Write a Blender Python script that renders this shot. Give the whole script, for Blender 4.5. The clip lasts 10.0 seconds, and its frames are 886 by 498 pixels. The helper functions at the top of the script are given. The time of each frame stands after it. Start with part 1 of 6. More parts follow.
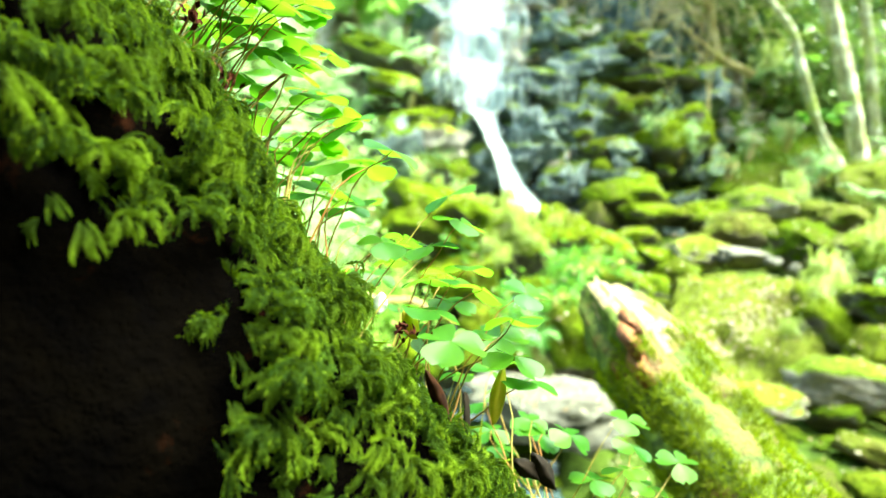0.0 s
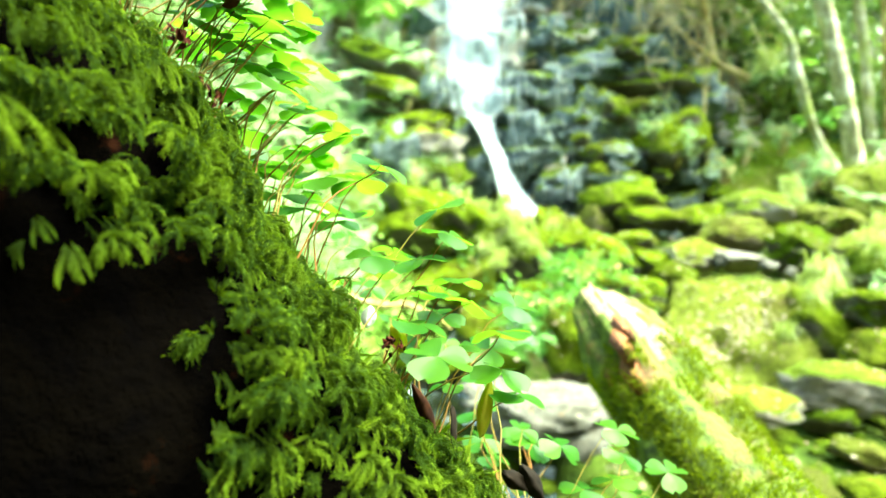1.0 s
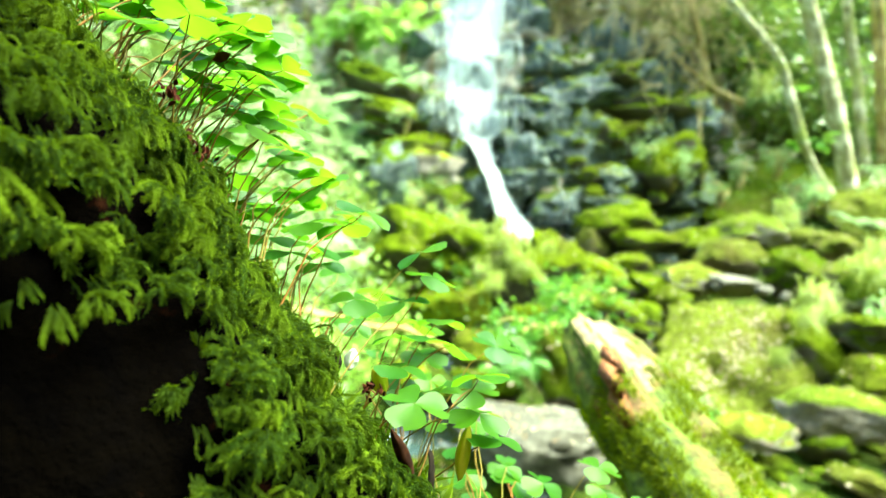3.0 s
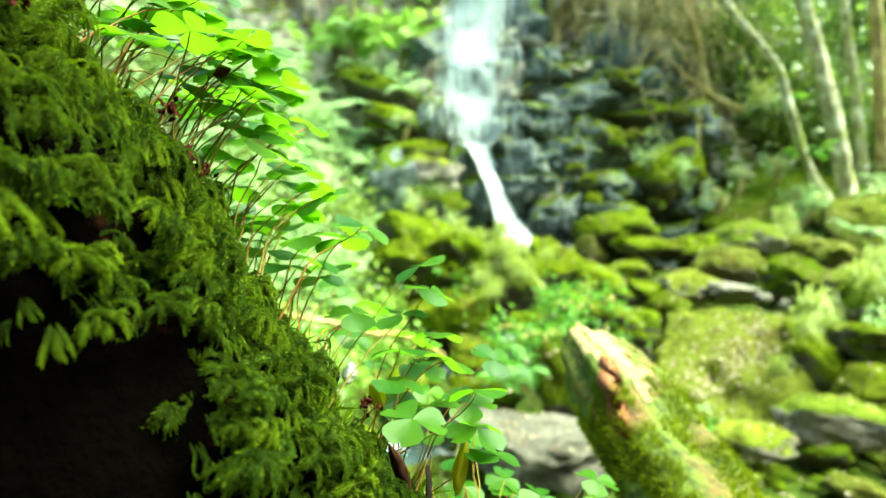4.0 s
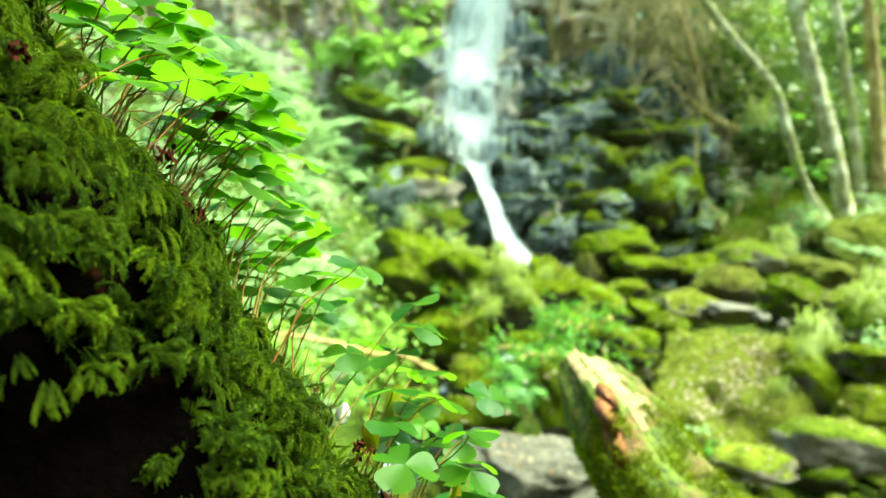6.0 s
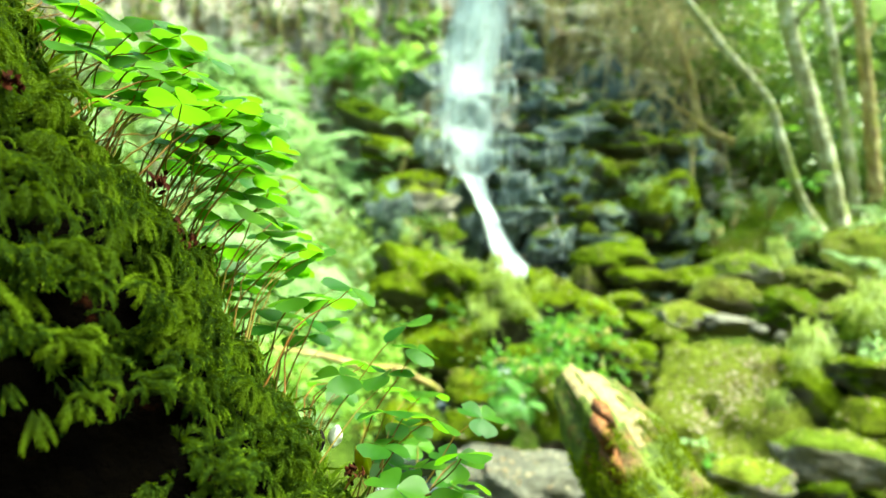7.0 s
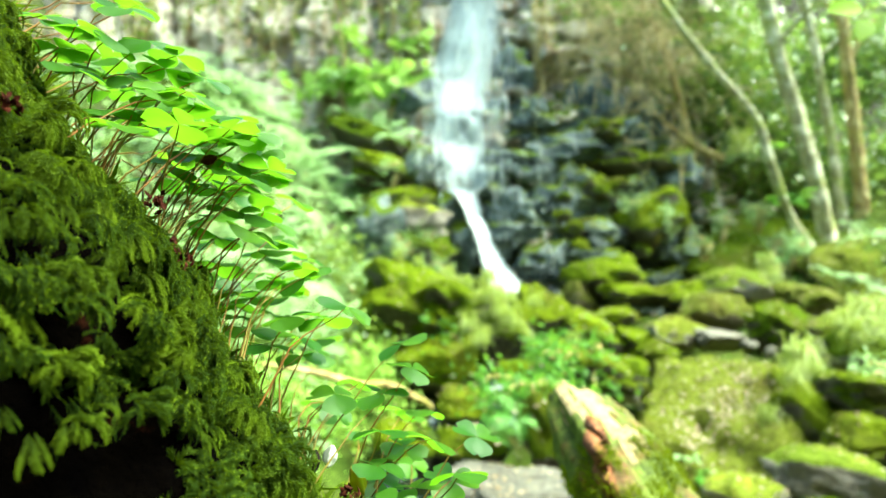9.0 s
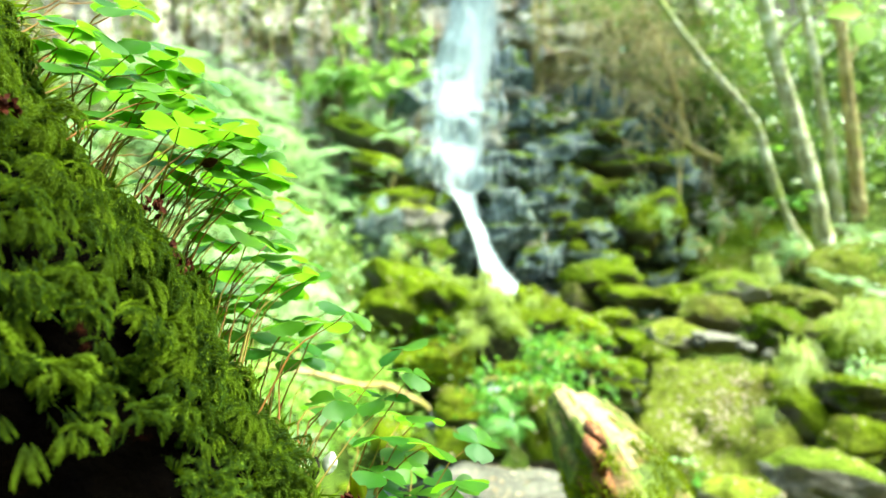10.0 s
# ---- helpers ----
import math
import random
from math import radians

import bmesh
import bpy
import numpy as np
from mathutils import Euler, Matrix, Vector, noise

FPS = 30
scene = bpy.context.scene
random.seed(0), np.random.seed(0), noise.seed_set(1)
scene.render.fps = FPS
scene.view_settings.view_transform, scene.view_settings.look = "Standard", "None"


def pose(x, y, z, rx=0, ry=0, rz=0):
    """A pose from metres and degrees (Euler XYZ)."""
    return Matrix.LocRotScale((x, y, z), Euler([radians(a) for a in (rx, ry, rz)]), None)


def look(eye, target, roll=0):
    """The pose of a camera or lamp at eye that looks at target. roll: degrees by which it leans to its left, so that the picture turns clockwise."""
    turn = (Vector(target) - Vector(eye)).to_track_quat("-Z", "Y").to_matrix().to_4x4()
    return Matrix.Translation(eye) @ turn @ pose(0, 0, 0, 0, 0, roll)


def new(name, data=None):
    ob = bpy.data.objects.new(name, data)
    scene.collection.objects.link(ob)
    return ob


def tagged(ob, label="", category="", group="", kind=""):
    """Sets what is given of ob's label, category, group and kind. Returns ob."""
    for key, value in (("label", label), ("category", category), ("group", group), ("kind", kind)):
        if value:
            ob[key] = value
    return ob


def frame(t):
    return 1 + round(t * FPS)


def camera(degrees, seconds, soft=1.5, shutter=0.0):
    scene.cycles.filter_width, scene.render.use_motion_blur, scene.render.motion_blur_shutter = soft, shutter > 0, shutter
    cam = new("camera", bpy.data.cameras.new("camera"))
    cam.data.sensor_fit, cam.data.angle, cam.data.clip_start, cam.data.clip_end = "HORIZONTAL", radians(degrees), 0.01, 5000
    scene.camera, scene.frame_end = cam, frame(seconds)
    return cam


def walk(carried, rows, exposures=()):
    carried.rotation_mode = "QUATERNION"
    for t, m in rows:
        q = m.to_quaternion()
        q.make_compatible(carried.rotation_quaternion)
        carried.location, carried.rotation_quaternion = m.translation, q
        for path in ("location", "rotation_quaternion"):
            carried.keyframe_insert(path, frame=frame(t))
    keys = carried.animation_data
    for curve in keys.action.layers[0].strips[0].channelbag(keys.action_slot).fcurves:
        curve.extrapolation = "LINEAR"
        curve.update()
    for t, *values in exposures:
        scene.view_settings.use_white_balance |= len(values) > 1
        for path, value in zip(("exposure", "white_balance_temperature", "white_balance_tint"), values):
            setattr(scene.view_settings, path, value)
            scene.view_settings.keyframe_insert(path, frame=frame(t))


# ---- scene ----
cam = camera(72.0, 10.0)
PATH = [
    (0, (0.0000, 0.0000, 1.0000), (-0.0000, 1.9924, 0.8257), 0.00),
    (0.5, (0.0021, -0.0006, 1.0023), (0.0057, 1.9919, 0.8288), 0.07),
    (1, (0.0057, -0.0025, 1.0064), (0.0124, 1.9907, 0.8422), -0.06),
    (1.5, (0.0094, -0.0045, 1.0117), (0.0165, 1.9898, 0.8598), -0.07),
    (2, (0.0123, -0.0068, 1.0158), (0.0209, 1.9883, 0.8768), -0.12),
    (2.5, (0.0143, -0.0096, 1.0192), (0.0253, 1.9870, 0.9031), 0.11),
    (4, (0.0158, -0.0125, 1.0273), (0.0320, 1.9858, 0.9452), 0.49),
    (4.5, (0.0164, -0.0128, 1.0308), (0.0329, 1.9859, 0.9605), 0.55),
    (5, (0.0173, -0.0140, 1.0351), (0.0331, 1.9850, 0.9754), 0.56),
    (5.5, (0.0178, -0.0150, 1.0392), (0.0337, 1.9844, 0.9932), 0.82),
    (7, (0.0222, -0.0174, 1.0481), (0.0473, 1.9824, 1.0589), 0.53),
    (7.5, (0.0235, -0.0199, 1.0510), (0.0549, 1.9796, 1.0829), 0.51),
    (8, (0.0215, -0.0201, 1.0511), (0.0650, 1.9789, 1.0979), 0.52),
    (8.5, (0.0211, -0.0200, 1.0508), (0.0684, 1.9787, 1.1063), 0.52),
    (9, (0.0198, -0.0195, 1.0504), (0.0727, 1.9789, 1.1108), 0.50),
    (9.5, (0.0188, -0.0187, 1.0519), (0.0761, 1.9796, 1.1126), 0.56),
    (10, (0.0172, -0.0161, 1.0531), (0.0779, 1.9820, 1.1159), 0.82),
]
walk(cam, [(t, look(eye, target, roll)) for t, eye, target, roll in PATH],
     [(t, stops, warm, tint) for t, stops, warm, tint in ((0.0, 3.72, 6500.0, -18.0), (2.5, 3.58, 6550.0, -19.0), (4.0, 3.08, 6900.0, -22.0), (5.5, 2.88, 6950.0, -24.0),
                                                        (7.0, 2.88, 6950.0, -24.0), (8.5, 2.94, 6500.0, -15.0), (10.0, 3.16, 6450.0, -14.0))])
cam.data.dof.use_dof = True
cam.data.dof.focus_distance = 0.33
cam.data.dof.aperture_fstop = 6.3

# ---- world and sun ----
world = bpy.data.worlds.new("world")
scene.world = world
world.use_nodes = True
wn = world.node_tree
sky = wn.nodes.new("ShaderNodeTexSky")
sky.sky_type = "NISHITA"
sky.sun_disc = False
SUN_DIR = Vector((0.54, 0.0, 1.0)).normalized()
sky.sun_elevation = math.asin(SUN_DIR.z)
sky.sun_rotation = math.atan2(SUN_DIR.x, SUN_DIR.y)
sky.air_density, sky.dust_density = 1.0, 2.0
wn.nodes["Background"].inputs[1].default_value = 0.15
wn.links.new(sky.outputs[0], wn.nodes["Background"].inputs[0])
sun_data = bpy.data.lights.new("sun", "SUN")
sun_data.energy, sun_data.angle, sun_data.color = 2.8, radians(45), (1.0, 0.96, 0.86)
sun = new("sun", sun_data)
sun.matrix_world = look(SUN_DIR * 30, (0, 0, 0))

# ---- materials ----


class Nodes:
    """A small builder for one node material."""

    def __init__(self, name):
        self.mat = bpy.data.materials.new(name)
        self.mat.use_nodes = True
        self.t = self.mat.node_tree
        self.out = self.t.nodes["Material Output"]
        self.bsdf = self.t.nodes["Principled BSDF"]

    def add(self, kind, **sets):
        n = self.t.nodes.new(kind)
        for key, v in sets.items():
            n.inputs[key.replace("_", " ")].default_value = v
        return n

    def link(self, a, b):
        self.t.links.new(a, b)

    def coords(self, which="Object"):
        return self.t.nodes.new("ShaderNodeTexCoord").outputs[which]

    def position(self):
        return self.t.nodes.new("ShaderNodeNewGeometry").outputs["Position"]

    def noise(self, scale, detail=4.0, src=None, rough=0.6, stretch=None):
        n = self.add("ShaderNodeTexNoise", Scale=scale, Detail=detail, Roughness=rough)
        src = src or self.position()
        if stretch:
            m = self.t.nodes.new("ShaderNodeMapping")
            m.inputs["Scale"].default_value = stretch
            self.link(src, m.inputs["Vector"])
            src = m.outputs[0]
        self.link(src, n.inputs["Vector"])
        return n.outputs["Fac"]

    def ramp(self, src, *stops):
        n = self.t.nodes.new("ShaderNodeValToRGB")
        while len(n.color_ramp.elements) < len(stops):
            n.color_ramp.elements.new(0.5)
        for e, (p, c) in zip(n.color_ramp.elements, stops):
            e.position = p
            e.color = (*c, 1) if isinstance(c, tuple) else (c, c, c, 1)
        self.link(src, n.inputs[0])
        return n.outputs[0]

    def mix(self, fac, a, b, mode="MIX"):
        n = self.t.nodes.new("ShaderNodeMix")
        n.data_type, n.blend_type = "RGBA", mode
        for s, v in ((n.inputs[0], fac), (n.inputs[6], a), (n.inputs[7], b)):
            if isinstance(v, (int, float)):
                s.default_value = v
            elif isinstance(v, tuple):
                s.default_value = (*v, 1)
            else:
                self.link(v, s)
        return n.outputs[2]

    def math(self, op, a, b=0.0):
        n = self.t.nodes.new("ShaderNodeMath")
        n.operation = op
        for s, v in ((n.inputs[0], a), (n.inputs[1], b)):
            if isinstance(v, (int, float)):
                s.default_value = v
            else:
                self.link(v, s)
        return n.outputs[0]

    def up(self):
        n = self.t.nodes.new("ShaderNodeSeparateXYZ")
        self.link(self.t.nodes.new("ShaderNodeNewGeometry").outputs["Normal"], n.inputs[0])
        return n.outputs[2]

    def bump(self, height, strength, dist=0.02):
        n = self.add("ShaderNodeBump", Strength=strength, Distance=dist)
        self.link(height, n.inputs["Height"])
        self.link(n.outputs[0], self.bsdf.inputs["Normal"])

    def set(self, color=None, rough=None, spec=None, metal=None):
        for key, v in (("Base Color", color), ("Roughness", rough), ("Specular IOR Level", spec), ("Metallic", metal)):
            if v is None:
                continue
            if isinstance(v, tuple):
                self.bsdf.inputs[key].default_value = (*v, 1)
            elif isinstance(v, (int, float)):
                self.bsdf.inputs[key].default_value = v
            else:
                self.link(v, self.bsdf.inputs[key])
        return self

    def translucent(self, color, fac):
        tr = self.t.nodes.new("ShaderNodeBsdfTranslucent")
        if isinstance(color, tuple):
            tr.inputs[0].default_value = (*color, 1)
        else:
            self.link(color, tr.inputs[0])
        m = self.t.nodes.new("ShaderNodeMixShader")
        m.inputs[0].default_value = fac
        self.link(self.bsdf.outputs[0], m.inputs[1])
        self.link(tr.outputs[0], m.inputs[2])
        self.link(m.outputs[0], self.out.inputs[0])


def rock_material(name, dark, light, moss_a, moss_b, cover, rough, drip=0.0):
    """Stone with moss growing where it faces up. cover: 0 bare to 1 all over."""
    n = Nodes(name)
    stone = n.ramp(n.noise(5.0, 8), (0.3, dark), (0.7, light))
    stone = n.mix(n.ramp(n.noise(38.0, 5), (0.42, 0.0), (0.62, 0.55)), stone, tuple(c * 0.35 for c in dark))
    stone = n.mix(n.ramp(n.noise(90.0, 2), (0.62, 0.0), (0.7, 0.5)), stone, (0.5, 0.5, 0.42))
    if drip:
        run = n.noise(1.0, 6, stretch=(5.0, 5.0, 0.7))
        stone = n.mix(n.ramp(run, (0.44, 0.0), (0.60, drip)), stone, (0.78, 0.72, 0.56))
        stone = n.mix(n.ramp(n.noise(1.7, 6, stretch=(4.0, 4.0, 0.6)), (0.54, 0.0), (0.66, drip)), stone, (0.34, 0.19, 0.07))
    each = n.t.nodes.new("ShaderNodeObjectInfo").outputs["Random"]
    stone = n.mix(n.ramp(each, (0.0, 0.55), (1.0, 0.0)), stone, n.mix(1.0, stone, (0.6, 0.6, 0.62), "MULTIPLY"))
    moss = n.ramp(n.math("ADD", n.math("MULTIPLY", n.math("SUBTRACT", each, 0.5), 0.36), n.noise(7.0, 6)), (0.35, moss_a), (0.66, moss_b))
    moss = n.mix(n.ramp(n.noise(3.2, 6), (0.50, 0.0), (0.66, 0.75)), moss, (0.10, 0.085, 0.018))
    moss = n.mix(n.ramp(n.noise(26.0, 5), (0.48, 0.0), (0.66, 0.65)), moss, tuple(c * 0.4 for c in moss_a))
    moss = n.mix(n.ramp(n.noise(120.0, 4), (0.4, 0.75), (0.65, 0.0)), moss, tuple(c * 0.35 for c in moss_a))
    grow = n.math("ADD", n.math("MULTIPLY", n.up(), 0.6), n.math("MULTIPLY", n.noise(4.5, 9), 1.2))
    grow = n.ramp(grow, (max(0.0, 1.12 - cover), 0.0), (min(1.0, 1.24 - cover), 1.0))
    n.set(n.mix(grow, stone, moss), n.mix(grow, (rough,) * 3, (0.95,) * 3), n.mix(grow, (0.4,) * 3, (0.05,) * 3))
    n.bump(n.math("ADD", n.noise(60.0, 8), n.math("MULTIPLY", n.noise(220.0, 3), 0.5)), 0.8, 0.02)
    return n.mat


def leaf_material(name, a, b, glow, rough=0.45, fac=0.45, each=1.0, spec=0.4, patchy=False, tips=False):
    n = Nodes(name)
    isl = n.t.nodes.new("ShaderNodeNewGeometry").outputs["Random Per Island"]
    rnd = n.t.nodes.new("ShaderNodeObjectInfo").outputs["Random"]
    v = n.math("FRACT", n.math("ADD", n.math("MULTIPLY", isl, each), rnd))
    col = n.ramp(v, (0.0, a), (0.85, b), (1.0, tuple(min(1, c * 1.25) for c in b)))
    col = n.mix(n.ramp(n.noise(60.0, 3), (0.4, 0.35), (0.7, 0.0)), col, tuple(c * 0.5 for c in a))
    if patchy:
        col = n.mix(n.ramp(n.noise(3.2, 6), (0.50, 0.0), (0.66, 0.8)), col, (0.10, 0.085, 0.018))
        col = n.mix(n.ramp(n.noise(26.0, 5), (0.48, 0.0), (0.66, 0.65)), col, tuple(c * 0.45 for c in a))
        col = n.mix(n.ramp(n.noise(9.0, 4), (0.45, 0.0), (0.65, 0.55)), col, tuple(c * 0.6 for c in a))
    # paints shade into the depth of the moss: roots nearly black, young tips paler
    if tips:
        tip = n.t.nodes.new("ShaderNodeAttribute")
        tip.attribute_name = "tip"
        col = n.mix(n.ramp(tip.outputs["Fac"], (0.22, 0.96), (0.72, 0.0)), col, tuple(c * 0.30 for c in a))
    n.set(col, rough, spec)
    n.translucent(n.mix(0.5, col, glow), fac)
    return n.mat


M_ROCK = rock_material("mossy_stone", (0.04, 0.038, 0.03), (0.18, 0.165, 0.12), (0.07, 0.115, 0.005), (0.21, 0.28, 0.010), 0.58, 0.8)
M_ROCK_BARE = rock_material("pale_stone", (0.16, 0.14, 0.11), (0.46, 0.42, 0.34), (0.12, 0.17, 0.015), (0.30, 0.34, 0.04), 0.34, 0.75)
M_SLAB = rock_material("bare_pale_stone", (0.08, 0.075, 0.05), (0.23, 0.215, 0.16), (0.12, 0.17, 0.015), (0.30, 0.34, 0.04), 0.12, 0.75)
M_ROCK_GREEN = rock_material("moss_grown_stone", (0.03, 0.028, 0.02), (0.13, 0.115, 0.07), (0.08, 0.13, 0.005), (0.225, 0.30, 0.011), 0.70, 0.85)
M_ROCK_WET = rock_material("wet_stone", (0.024, 0.044, 0.041), (0.26, 0.34, 0.315), (0.09, 0.15, 0.012), (0.24, 0.32, 0.03), 0.27, 0.2)
M_CASCADE = rock_material("cascade_stone", (0.030, 0.055, 0.051), (0.36, 0.45, 0.425), (0.08, 0.13, 0.010), (0.27, 0.33, 0.025), 0.33, 0.16)
M_ROCK_BROWN = rock_material("brown_stone", (0.06, 0.045, 0.02), (0.26, 0.21, 0.11), (0.085, 0.09, 0.017), (0.19, 0.23, 0.03), 0.62, 0.85)
M_CLIFF = rock_material("cliff_stone", (0.20, 0.15, 0.09), (0.80, 0.72, 0.55), (0.09, 0.15, 0.012), (0.30, 0.38, 0.03), 0.28, 0.6, 0.9)
M_EARTH = rock_material("forest_earth", (0.03, 0.024, 0.015), (0.14, 0.115, 0.075), (0.03, 0.06, 0.008), (0.10, 0.15, 0.02), 0.26, 0.9)

M_MOSS = leaf_material("moss_green", (0.085, 0.125, 0.003), (0.245, 0.305, 0.007), (0.36, 0.5, 0.012), 0.85, 0.3, 0.6, 0.05, True)
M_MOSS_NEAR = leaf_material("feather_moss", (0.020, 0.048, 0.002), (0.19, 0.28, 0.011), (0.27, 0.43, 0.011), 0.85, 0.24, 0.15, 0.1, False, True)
M_SORREL = leaf_material("sorrel_leaf", (0.035, 0.135, 0.012), (0.10, 0.235, 0.012), (0.17, 0.40, 0.010), 0.42, 0.62, 0.3, 0.3)
M_SORREL_STEM = leaf_material("sorrel_stem", (0.20, 0.18, 0.03), (0.26, 0.10, 0.025), (0.5, 0.32, 0.04), 0.5, 0.25, 1.0, 0.2)
M_FERN = leaf_material("fern_frond", (0.19, 0.34, 0.11), (0.42, 0.58, 0.26), (0.48, 0.70, 0.26), 0.45, 0.45)
M_FERN_GREEN = leaf_material("green_frond", (0.05, 0.17, 0.02), (0.15, 0.36, 0.05), (0.35, 0.6, 0.06), 0.5, 0.4, 0.4, 0.2)
M_IVY = leaf_material("ivy_leaf", (0.05, 0.12, 0.018), (0.28, 0.40, 0.06), (0.4, 0.5, 0.08), 0.32, 0.32, 1.0, 0.5)
M_BUSH = leaf_material("shrub_leaf", (0.04, 0.11, 0.018), (0.28, 0.44, 0.09), (0.42, 0.58, 0.10), 0.3, 0.3, 1.0, 0.55)
M_BRIGHT = leaf_material("sunlit_leaf", (0.20, 0.37, 0.05), (0.40, 0.60, 0.13), (0.5, 0.75, 0.12), 0.55, 0.45, 1.0, 0.2)
M_LIME = leaf_material("fresh_leaf", (0.17, 0.30, 0.012), (0.24, 0.42, 0.02), (0.42, 0.70, 0.01), 0.6, 0.5, 1.0, 0.1)
M_STRAW = leaf_material("dry_stalk", (0.42, 0.34, 0.13), (0.80, 0.72, 0.38), (0.65, 0.55, 0.25), 0.7, 0.25)
M_GRASS = leaf_material("grass_blade", (0.17, 0.26, 0.035), (0.42, 0.50, 0.12), (0.5, 0.6, 0.1), 0.5, 0.4)
M_LITTER = leaf_material("fallen_leaf", (0.16, 0.10, 0.045), (0.42, 0.36, 0.24), (0.5, 0.4, 0.2), 0.6, 0.2)


def bark_material(name, dark, light, patch, moss):
    n = Nodes(name)
    c = n.ramp(n.noise(30.0, 6, stretch=(1, 1, 0.25)), (0.35, dark), (0.65, light))
    c = n.mix(n.ramp(n.noise(9.0, 5), (0.5, 0.0), (0.6, 0.9)), c, patch)
    c = n.mix(n.ramp(n.noise(5.0, 6), (0.5, 0.0), (0.62, 0.8)), c, moss)
    n.set(c, 0.85, 0.2)
    n.bump(n.noise(55.0, 7, stretch=(1, 1, 0.3)), 0.7, 0.02)
    return n.mat


M_BARK = bark_material("lichened_bark", (0.15, 0.14, 0.06), (0.48, 0.46, 0.26), (0.78, 0.76, 0.54), (0.32, 0.36, 0.07))
M_BARK_OCHRE = bark_material("ochre_bark", (0.13, 0.09, 0.03), (0.46, 0.36, 0.14), (0.55, 0.46, 0.22), (0.26, 0.26, 0.04))


def log_material():
    n = Nodes("rotten_wood")
    grain = n.noise(22.0, 6, n.coords("Object"), stretch=(6, 6, 0.5))
    c = n.ramp(grain, (0.3, (0.045, 0.022, 0.008)), (0.55, (0.13, 0.07, 0.022)), (0.75, (0.26, 0.18, 0.07)))
    c = n.mix(n.ramp(n.noise(14.0, 5), (0.5, 0.0), (0.62, 0.7)), c, (0.17, 0.065, 0.018))
    c = n.mix(n.ramp(n.noise(16.0, 6), (0.36, 0.0), (0.52, 0.95)), c, n.ramp(n.noise(70.0, 4), (0.35, (0.03, 0.05, 0.006)), (0.65, (0.12, 0.17, 0.015))))
    n.set(c, 0.8, 0.25)
    n.bump(grain, 0.8, 0.006)
    return n.mat


M_LOG = log_material()
n_ = Nodes("pale_split_wood")
n_.set(n_.ramp(n_.noise(26.0, 6, n_.coords("Object"), stretch=(5, 5, 0.6)), (0.25, (0.09, 0.05, 0.015)), (0.42, (0.23, 0.17, 0.07)), (0.7, (0.35, 0.29, 0.14))), 0.7, 0.3)
n_.bump(n_.noise(60.0, 6, n_.coords("Object"), stretch=(5, 5, 0.4)), 0.8, 0.004)
M_SPLIT = n_.mat
n_ = Nodes("rusty_bark")
n_.set(n_.ramp(n_.noise(60.0, 6, stretch=(3, 3, 0.8)), (0.3, (0.08, 0.03, 0.012)), (0.7, (0.34, 0.13, 0.045))), 0.8, 0.2)
n_.bump(n_.noise(150.0, 4), 0.6, 0.003)
M_RUST = n_.mat
# deep shade painted into the bark as near black; reddish flecks are rot
n_ = Nodes("shade_black_bark")
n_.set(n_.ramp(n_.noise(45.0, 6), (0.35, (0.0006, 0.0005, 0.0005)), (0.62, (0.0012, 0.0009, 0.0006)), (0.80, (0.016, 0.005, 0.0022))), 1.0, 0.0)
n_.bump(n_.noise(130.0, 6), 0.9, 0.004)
M_BARK_SHADE = n_.mat
n_ = Nodes("dead_brown_leaf")
n_.set(n_.ramp(n_.noise(90.0, 5), (0.35, (0.012, 0.004, 0.002)), (0.65, (0.055, 0.018, 0.007))), 0.85, 0.06)
M_DEAD = n_.mat
n_ = Nodes("black_withered_leaf")
n_.set(n_.ramp(n_.noise(90.0, 5), (0.35, (0.006, 0.005, 0.004)), (0.7, (0.022, 0.015, 0.010))), 0.85, 0.06)
M_WITHER = n_.mat
n_ = Nodes("red_bud_scale")
n_.set(n_.ramp(n_.noise(200.0, 3), (0.35, (0.012, 0.003, 0.0015)), (0.7, (0.060, 0.014, 0.006))), 0.8, 0.04)
M_BUD = n_.mat
n_ = Nodes("yellowed_leaf")
n_.set(n_.ramp(n_.noise(70.0, 5), (0.35, (0.36, 0.30, 0.02)), (0.7, (0.62, 0.56, 0.06))), 0.5, 0.4)
n_.translucent((0.75, 0.65, 0.05), 0.45)
M_YELLOW = n_.mat
n_ = Nodes("white_petal")
n_.set(n_.ramp(n_.noise(60.0, 3), (0.35, (0.74, 0.76, 0.7)), (0.7, (0.84, 0.85, 0.8))), 0.4, 0.4)
n_.translucent((0.85, 0.86, 0.8), 0.4)
M_PETAL = n_.mat


